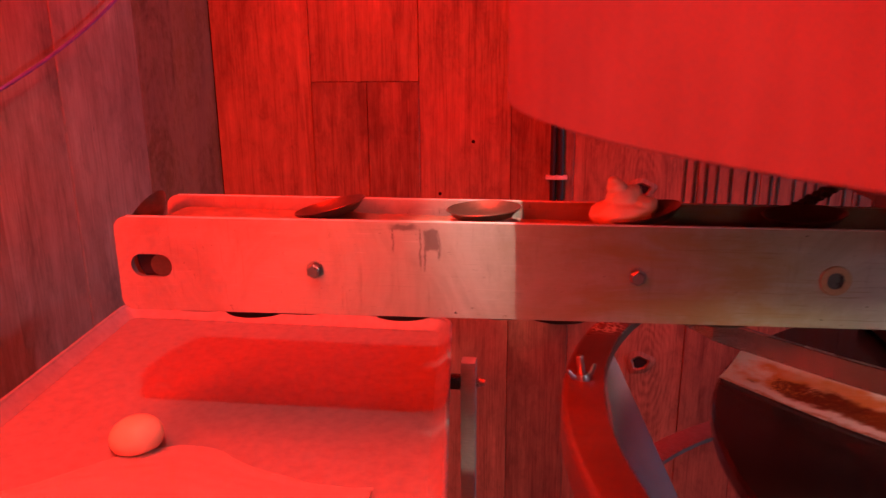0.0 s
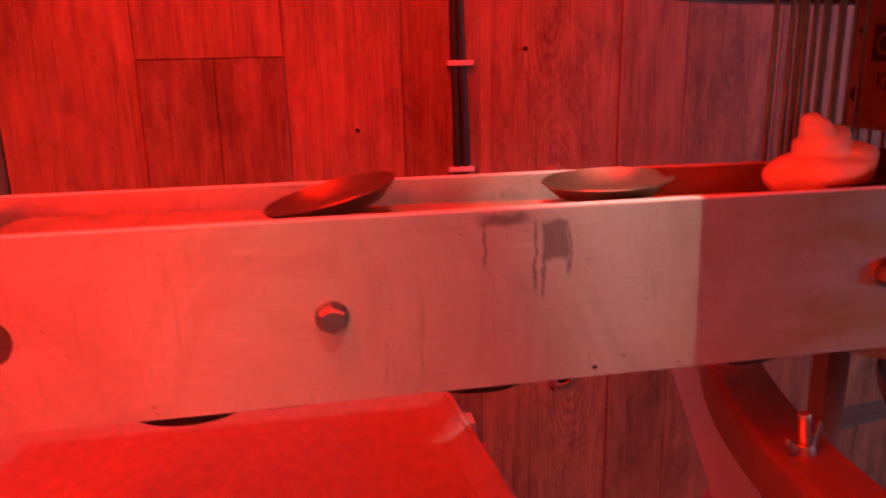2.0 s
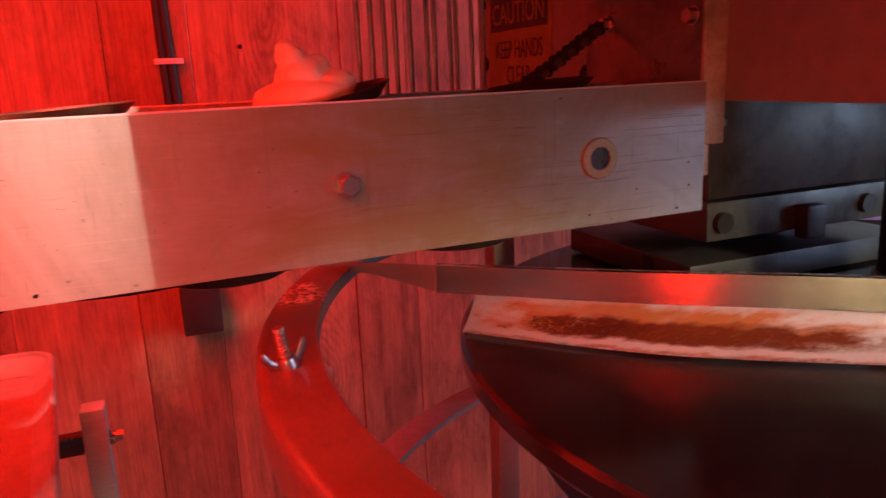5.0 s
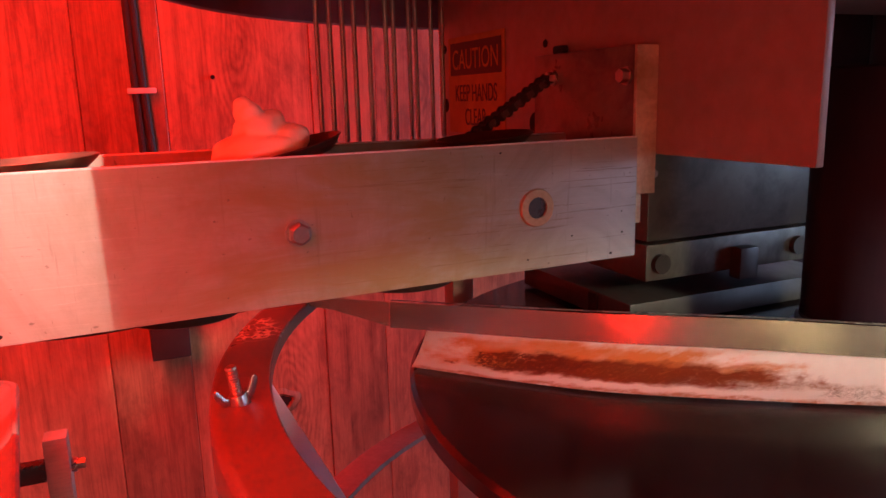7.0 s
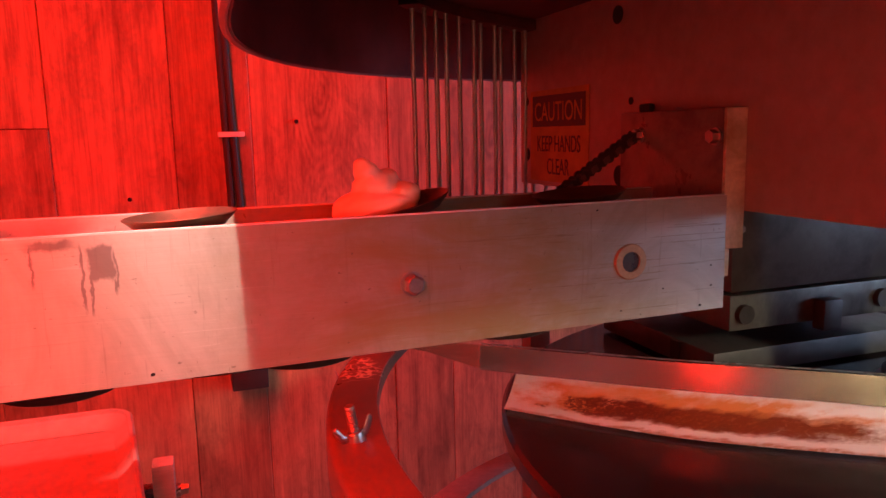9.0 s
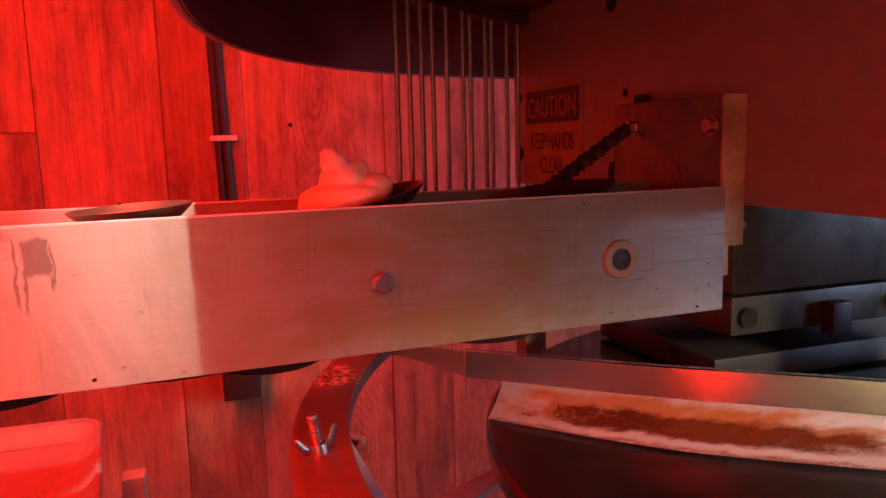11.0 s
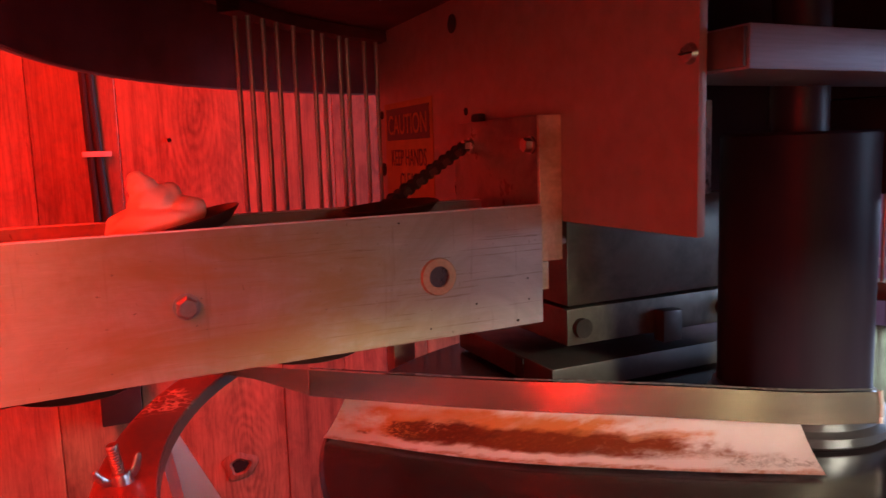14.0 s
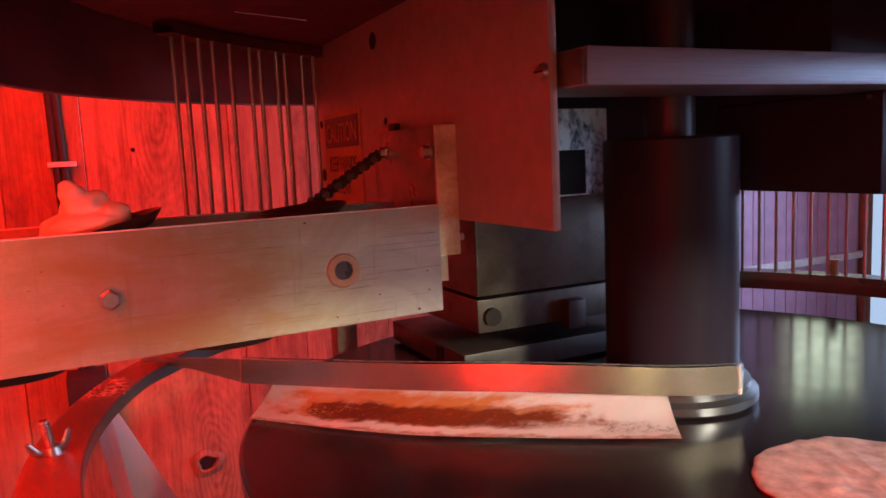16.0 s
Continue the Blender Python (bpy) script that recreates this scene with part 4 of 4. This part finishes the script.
def smooth_line(keys, n):
    """A Catmull-Rom line through keys, n steps to each span."""
    ks = [Vector(k) for k in keys]
    ks = [2 * ks[0] - ks[1], *ks, 2 * ks[-1] - ks[-2]]
    out = []
    for a, b, c, d in zip(ks, ks[1:], ks[2:], ks[3:]):
        for i in range(n):
            f = i / n
            out.append(0.5 * (2 * b + (c - a) * f + (2 * a - 5 * b + 4 * c - d) * f * f + (3 * b - 3 * c + d - a) * f ** 3))
    return out + [ks[-2]]


def strip_between(tops, lows, rows, thick, sag=0.0):
    """A thin sheet spanned between two lines of equal count."""
    bm = bmesh.new()
    grid = []
    for i, (p, q) in enumerate(zip(tops, lows)):
        grid.append([bm.verts.new(p.lerp(q, k / rows) - Vector((0, 0, sag * math.sin(math.pi * k / rows)))) for k in range(rows + 1)])
    uv = bm.loops.layers.uv.new("along")
    place = {v: (i / (len(grid) - 1), 1 - k / rows) for i, row in enumerate(grid) for k, v in enumerate(row)}
    for p, q in zip(grid, grid[1:]):
        for k in range(rows):
            f = bm.faces.new((p[k], q[k], q[k + 1], p[k + 1]))
            for lp in f.loops:
                lp[uv].uv = place[lp.vert]
    bmesh.ops.solidify(bm, geom=list(bm.faces), thickness=thick)
    return bm


BLADE_KEYS = [(0.306, 0.990, 1.0755), (0.44, 0.832, 1.086), (0.56, 0.735, 1.088), (0.660, 0.669, 1.084), (0.732, 0.645, 1.0795)]
top_line = smooth_line(BLADE_KEYS, 9)
low_line = [p + Vector((-0.0022, -0.0034, -0.0275)) for p in top_line]
part("blade", strip_between(top_line, low_line, 3, 0.0016), BLADE, scraper, "bright stainless blade")
lip_out = Vector((0.0035, 0.005, 0.0012))
part("blade_lip", strip_between([p + Vector((0, 0, 0.0014)) for p in top_line], [p + lip_out for p in top_line], 1, 0.0010), STEEL, scraper, "folded top lip")
part("blade_stub", strip_between([Vector((0.200, 1.062, 1.0790)), Vector((0.255, 1.0275, 1.0775)), Vector((0.3055, 0.9910, 1.0758))], [Vector((0.200, 1.062, 1.0730)), Vector((0.254, 1.0265, 1.0640)), Vector((0.3035, 0.9880, 1.0490))], 2, 0.0016), BLADE, scraper, "tapering end of the blade")
p, q = top_line[-1], low_line[-1]
part("end_curl", tube([p + Vector((0.001, 0.001, 0.001)), p.lerp(q, 0.5) + Vector((0.0022, 0.0012, 0)), q + Vector((0.001, 0.0008, -0.0005))], 0.0028, 10), STEEL, scraper, "curled end of the blade")
for k in (17, 18):
    p = top_line[k] + Vector((0, 0, -0.021))
    part("rivet", rod(p, p + Vector((-0.0018, -0.0022, 0)), 0.0018, 10), DARKSTEEL, scraper)
SHEET, snt, sb = mat("stained_white_sheet")
SHEET_LOW = [(0.295, 0.900, 1.0335), (0.369, 0.818, 1.0335), (0.435, 0.755, 1.0335), (0.545, 0.677, 1.0335), (0.634, 0.620, 1.0335)]
SHEET_TOP = [(0.333, 0.952, 1.050), (0.44, 0.830, 1.0585), (0.515, 0.767, 1.0600), (0.606, 0.702, 1.0590), (0.660, 0.667, 1.0565)]
part("sheet", strip_between(smooth_line(SHEET_TOP, 9), smooth_line(SHEET_LOW, 9), 8, 0.0012, 0.003), SHEET, scraper, "white enamelled sheet with scorched rust stains")
uvn = node(snt, "ShaderNodeUVMap")
uvn.uv_map = "along"
smap = node(snt, "ShaderNodeMapping")
smap.inputs["Scale"].default_value = (6.0, 1.1, 1)
snt.links.new(uvn.outputs["UV"], smap.inputs["Vector"])
blur = noise_tex(snt, smap.outputs["Vector"], 1.3, 6, 0.6, 0.3)
crust = noise_tex(snt, smap.outputs["Vector"], 7.0, 5, 0.75, 1.6)
fleck = noise_tex(snt, smap.outputs["Vector"], 15.0, 4, 0.7, 0.8)
ssep = snt.nodes.new("ShaderNodeSeparateXYZ")
sshake = snt.nodes.new("ShaderNodeMix")
sshake.data_type, sshake.inputs["Factor"].default_value = "VECTOR", 0.30
swarp = node(snt, "ShaderNodeTexNoise", Scale=2.4, Detail=6.0, Roughness=0.62)
snt.links.new(smap.outputs["Vector"], swarp.inputs["Vector"])
snt.links.new(uvn.outputs["UV"], sshake.inputs["A"])
snt.links.new(swarp.outputs["Color"], sshake.inputs["B"])
snt.links.new(sshake.outputs["Result"], ssep.inputs[0])
su, sv = ssep.outputs["X"], ssep.outputs["Y"]


def blotch(u, half_u, soft_u, v, half_v, soft_v, *more):
    """A soft-edged ragged patch on the sheet: u along it, v up it."""
    return times(snt, span(snt, su, 0.7 * u + 0.15, 0.7 * half_u, 0.7 * soft_u), span(snt, sv, 0.7 * v + 0.15, 0.7 * half_v, 0.7 * soft_v), *more)


orange = most(snt, blotch(0.31, 0.22, 0.08, 0.60, 0.28, 0.12, ramp(snt, blur, [(0.32, 0.6), (0.50, 1.0)])), blotch(0.58, 0.12, 0.08, 0.58, 0.12, 0.10, ramp(snt, blur, [(0.34, 0.4), (0.54, 0.9)])))
scol = mix(snt, times(snt, orange, 0.92), mix(snt, ramp(snt, blur, [(0.35, 0.0), (0.65, 1.0)]), (0.80, 0.71, 0.69), (0.86, 0.79, 0.79)), (0.64, 0.19, 0.016))
brown = most(snt, blotch(0.42, 0.21, 0.07, 0.46, 0.17, 0.10), blotch(0.60, 0.10, 0.10, 0.50, 0.08, 0.08))
scol = mix(snt, times(snt, brown, ramp(snt, crust, [(0.30, 0.68), (0.50, 0.98)])), scol, (0.23, 0.038, 0.012))
tail = blotch(0.76, 0.08, 0.10, 0.36, 0.02, 0.09, ramp(snt, crust, [(0.40, 0.25), (0.58, 0.8)]))
scol = mix(snt, tail, scol, (0.32, 0.10, 0.03))
crackle = blotch(0.20, 0.08, 0.03, 0.46, 0.17, 0.05, ramp(snt, fleck, [(0.42, 0.0), (0.49, 1.0)]))
scol = mix(snt, times(snt, crackle, 0.93), scol, (0.16, 0.022, 0.012))
spot_right = blotch(0.89, 0.07, 0.03, 0.24, 0.07, 0.06, ramp(snt, crust, [(0.44, 0.0), (0.62, 0.6)]))
scol = mix(snt, spot_right, scol, (0.16, 0.06, 0.035))
rim_burn = times(snt, span(snt, sv, 0.165, 0.015, 0.04), ramp(snt, crust, [(0.36, 0.2), (0.56, 0.85)]))
scol = mix(snt, rim_burn, scol, (0.46, 0.14, 0.04))
snt.links.new(scol, sb.inputs["Base Color"])
sb.inputs["Roughness"].default_value = 0.4
bump(snt, sb, crust, 0.12, 0.0008)

# wing nut on the ring, leaning a little
W0 = Vector((0.1180, 0.793, 1.0700))
LEAN = Matrix.Translation(W0) @ pose(0, 0, 0, 4, -9, 0)
wing = thing("wing_nut", (0.1195, 0.799, 1.072), "zinc wing nut on a threaded bolt", "wing nut")
bm = lathe([(0.0, 0.0), (0.0088, 0.0), (0.0088, 0.0012), (0.0078, 0.0016), (0.0070, 0.0075), (0.0062, 0.0098), (0.0050, 0.0105), (0.0, 0.0105)], 24)
bmesh.ops.transform(bm, matrix=LEAN, verts=bm.verts)
part("nut", bm, ZINC, wing)
prof = []
for i in range(15):
    prof += [(0.0034, 0.0005 + 0.0021 * i), (0.0034, 0.0009 + 0.0021 * i), (0.0044, 0.0015 + 0.0021 * i), (0.0044, 0.0019 + 0.0021 * i)]
bm = lathe([(0.0, 0.0005)] + prof + [(0.0036, 0.0328), (0.0, 0.0328)], 16)
bmesh.ops.transform(bm, matrix=LEAN, verts=bm.verts)
part("thread", bm, BOLTSTEEL, wing, "threaded bolt end")
for s in (-1, 1):
    out = [(0.0050, 0.0015), (0.0120, 0.0030), (0.0165, 0.0080), (0.0195, 0.0150), (0.0200, 0.0195), (0.0180, 0.0215), (0.0155, 0.0205), (0.0125, 0.0150), (0.0095, 0.0105), (0.0055, 0.0095)]
    bm = slab([(s * x, z) for x, z in out], [], -0.0016, 0.0016)
    bmesh.ops.bevel(bm, geom=list(bm.edges), offset=0.0007, segments=1, affect="EDGES")
    bmesh.ops.transform(bm, matrix=LEAN @ pose(0, 0, 0, 0, 0, 16) @ Matrix.Diagonal((0.88, 1.0, 0.90, 1.0)), verts=bm.verts)
    part("ear", bm, ZINC, wing)

# ---- tray on its stand ----
TX0, TX1, TY0, TY1, TZ = -0.705, -0.083, 0.60, 1.224, 0.957
tray = thing("sheet_pan", ((TX0 + TX1) / 2, (TY0 + TY1) / 2, TZ), "aluminium sheet pan with rolled rim, floury", "tray")


def tray_loop(inset, z, r):
    pts = rounded(TX0 + inset, TX1 - inset, TY0 + inset, TY1 - inset, r)
    return [(x - 0.105 * (y_ - TY1), y_ - 0.012 * (x - TX1), z) for x, y_ in pts]


def shell(levels, closed):
    bm = bmesh.new()
    loops = [[bm.verts.new(p) for p in tray_loop(i, z, r)] for i, z, r in levels]
    for p, q in zip(loops, loops[1:]):
        for i in range(len(p)):
            bm.faces.new((p[i], p[(i + 1) % len(p)], q[(i + 1) % len(p)], q[i]))
    if closed:
        bm.faces.new(loops[-1])
        bm.faces.new(loops[0])
    return bm


part("floor_sheet", shell(((0.0245, 0.9555, 0.017), (0.0216, TZ, 0.018), (0.0245, TZ + 0.0002, 0.017)), True), TRAYMETAL, tray, "floury scuffed tray floor", False)
part("wall", shell(((0.0075, 0.9745, 0.024), (0.011, 0.970, 0.023), (0.0175, 0.962, 0.020), (0.0235, 0.9578, 0.018), (0.0215, 0.9556, 0.018), (0.0155, 0.961, 0.020), (0.0075, 0.9745, 0.024)), False), TRAYMETAL, tray)
part("rim", shell(((0.0, 0.974, 0.03), (0.0005, 0.977, 0.03), (0.003, 0.979, 0.028), (0.006, 0.978, 0.026), (0.0074, 0.9745, 0.024), (0.004, 0.972, 0.027), (0.0, 0.974, 0.03)), False), TRAYMETAL, tray, "rolled rim")
stand = thing("tray_stand", ((TX0 + TX1) / 2, 0.96, 0.0), "folded steel stand with bolted side cheeks under the tray", "stand")
part("top", box(TX0 + 0.05, TX1 + 0.0, TY0 + 0.06, TY1 - 0.04, 0.930, 0.955, 0.002), RINGSTEEL, stand)
for x0, x1 in ((-0.062, -0.036), (-0.755, -0.729)):
    part("cheek", box(x0, x1, 1.165, 1.195, 0.0, 0.916, 0.003), STANDPAINT, stand)
    part("cheek", box(x0 + 0.03, x1 + 0.03, 0.74, 0.77, 0.0, 0.916, 0.003), STANDPAINT, stand)
part("rail", box(-0.729, -0.0625, 1.172, 1.19, 0.862, 0.885, 0.002), DARKSTEEL, stand)
part("rail", box(-0.725, -0.0325, 0.745, 0.765, 0.862, 0.885, 0.002), DARKSTEEL, stand)
for x in (-0.60, -0.20):
    part("bearer", box(x - 0.015, x + 0.015, 0.766, 1.171, 0.872, 0.9295, 0.002), DARKSTEEL, stand)
bm = rod((-0.036, 1.18, 0.874), (-0.030, 1.18, 0.874), 0.0085, 16)
rod((-0.030, 1.18, 0.874), (-0.021, 1.18, 0.874), 0.0068, 6, bm)
part("bolt", bm, ZINC, stand, "hex bolt")
own = bmesh.new()
bmesh.ops.create_icosphere(own, subdivisions=4, radius=0.029)
for v in own.verts:
    v.co.x *= 1.18
    v.co.z = v.co.z * 0.92 if v.co.z > -0.015 else -0.0138 + (v.co.z + 0.015) * 0.15
    v.co.z += 0.12 * v.co.x
    v.co *= 1 + 0.03 * noise.noise(v.co * 40)
    v.co += Vector((-0.425, 0.770, TZ + 0.0200))
solo("dough_ball", own, DOUGH, (-0.425, 0.770, TZ), "smooth egg-shaped ball of dough on the tray", "dough")

# ---- wall things ----
cable = thing("cable", (0.11, 2.05, 0.80), "two black cables clipped down the boards", "cable")
for dx in (-0.0078, 0.0088):
    pts = [(0.114 + dx + 0.003 * math.sin(z * 6 + dx * 300) - 0.03 * max(0, z - 1.2), 2.056, z) for z in np.linspace(2.6, 0.835, 46)]
    part("wire", tube(pts, 0.0088, 10), RUBBER, cable)
for z in (1.323, 1.085, 1.75):
    part("clip", box(0.083, 0.143, 2.0445, 2.066, z - 0.006, z + 0.006, 0.002), CLIP, cable, "white plastic clip")
solo("junction_box", box(0.074, 0.158, 1.976, 2.066, 0.722, 0.835, 0.004), RUBBER, (0.14, 2.01, 0.729), "small black junction box on the boards", "electrical box")

pts = [(ROOM_X0 + 0.022 + 0.004 * math.sin(9 * y_), y_, 1.409 + 0.414 * (y_ - 1.161) - 0.05 * math.sin((y_ - 0.9) * 3.6)) for y_ in np.linspace(0.7, 2.04, 30)]
solo("wall_wire", tube(pts, 0.0035, 8), WIRE, (ROOM_X0 + 0.02, 1.3, 1.45), "thin violet wire slung along the boards", "wire")

# caution label on the panel
sign = thing("caution_sign", (0.511, 1.19, 1.31), "yellow caution label with a black heading", "sign")
part("sheet", box(0.5108, 0.5117, 1.104, 1.277, 1.241, 1.374), LABEL, sign)
part("heading", box(0.5101, 0.5106, 1.112, 1.269, 1.321, 1.366), INK, sign, "black heading bar")


def words(text, height, width, y_mid, z_base, material, x):
    cu = bpy.data.curves.new("lettering", "FONT")
    cu.body, cu.size, cu.align_x, cu.extrude = text, height / 0.72, "CENTER", 0.0002
    ob = bpy.data.objects.new("lettering", cu)
    scene.collection.objects.link(ob)
    bpy.context.view_layer.update()
    me = bpy.data.meshes.new_from_object(ob.evaluated_get(bpy.context.evaluated_depsgraph_get()))
    bpy.data.objects.remove(ob)
    bm = bmesh.new()
    bm.from_mesh(me)
    wide = max(v.co.x for v in bm.verts) - min(v.co.x for v in bm.verts)
    k = width / wide
    for v in bm.verts:
        v.co = Vector((x - v.co.z, y_mid - v.co.x * k, z_base + v.co.y))
    part("lettering", bm, material, sign, "", False)


words("CAUTION", 0.028, 0.140, 1.190, 1.3295, LABEL, 0.5098)
words("KEEP HANDS", 0.024, 0.128, 1.190, 1.285, INK, 0.5105)
words("CLEAR", 0.024, 0.066, 1.190, 1.252, INK, 0.5105)

# lower ring of the machine's frame
part("ring_bolt", rod((1.281, 0.948, 1.0722), (1.281, 0.948, 1.098), 0.0065, 8), BRONZE, ring, "brass bolt")
lower = part("lower_ring", lathe([(0.590, 0.772), (0.590, 0.779), (0.634, 0.779), (0.634, 0.772), (0.590, 0.772)], 128, (CX, CY, 0)), RINGSTEEL, ring)

# tortilla on the griddle
bm = lathe([(0.0, 0.0014)] + [(0.0885 * k / 22, 0.0014) for k in range(1, 22)] + [(0.088, 0.0010), (0.0888, 0.0004), (0.0880, 0.0), (0.0, 0.0)], 120, shape=lambda a: 1 + 0.022 * math.sin(3 * a) + 0.014 * math.sin(7 * a + 1) + 0.008 * math.sin(19 * a))
for v in bm.verts:
    if v.co.z > 0.0003:
        p = Vector((v.co.x, v.co.y, 0))
        v.co.z += 0.0016 * max(0, 0.35 + noise.noise(p * 34)) + 0.0020 * max(0, noise.noise(p * 75 + Vector((3, 1, 0)))) + 0.0008 * noise.noise(p * 190)
bmesh.ops.translate(bm, vec=(0.700, 0.480, 1.0305), verts=bm.verts)
solo("tortilla", bm, TORTILLA, (0.700, 0.480, 1.0305), "thin blistered tortilla lying on the griddle", "tortilla")

# floured cloth in the tray
bm = bmesh.new()
n = 40
grid = {}
for i in range(n + 1):
    for j in range(n + 1):
        u, v_ = i / n, j / n
        x = -0.545 + 0.430 * u
        rise = min(max((x + 0.54) / 0.12, 0.0), 1.0)
        edge = 0.012 + 0.068 * rise * rise * (3 - 2 * rise) + 0.062 * math.exp(-((x + 0.345) / (0.13 if x < -0.345 else 0.085)) ** 2) + 0.003 * math.sin(u * 19)
        y_ = 0.64 + edge * v_
        grid[i, j] = bm.verts.new((x, y_, TZ + 0.0034 + 0.013 * (1 - v_) * (0.6 + 0.5 * noise.noise(Vector((u * 4, v_ * 3, 1)))) + 0.002 * noise.noise(Vector((u * 14, v_ * 9, 5)))))
for i in range(n):
    for j in range(n):
        bm.faces.new((grid[i, j], grid[i + 1, j], grid[i + 1, j + 1], grid[i, j + 1]))
bmesh.ops.solidify(bm, geom=list(bm.faces), thickness=0.0015)
solo("cloth", bm, plain("cotton_cloth", (0.72, 0.66, 0.60), 0.85, 0, 0.06, 60, 0.4), (-0.33, 0.70, TZ), "crumpled floury cotton cloth in the tray", "cloth")
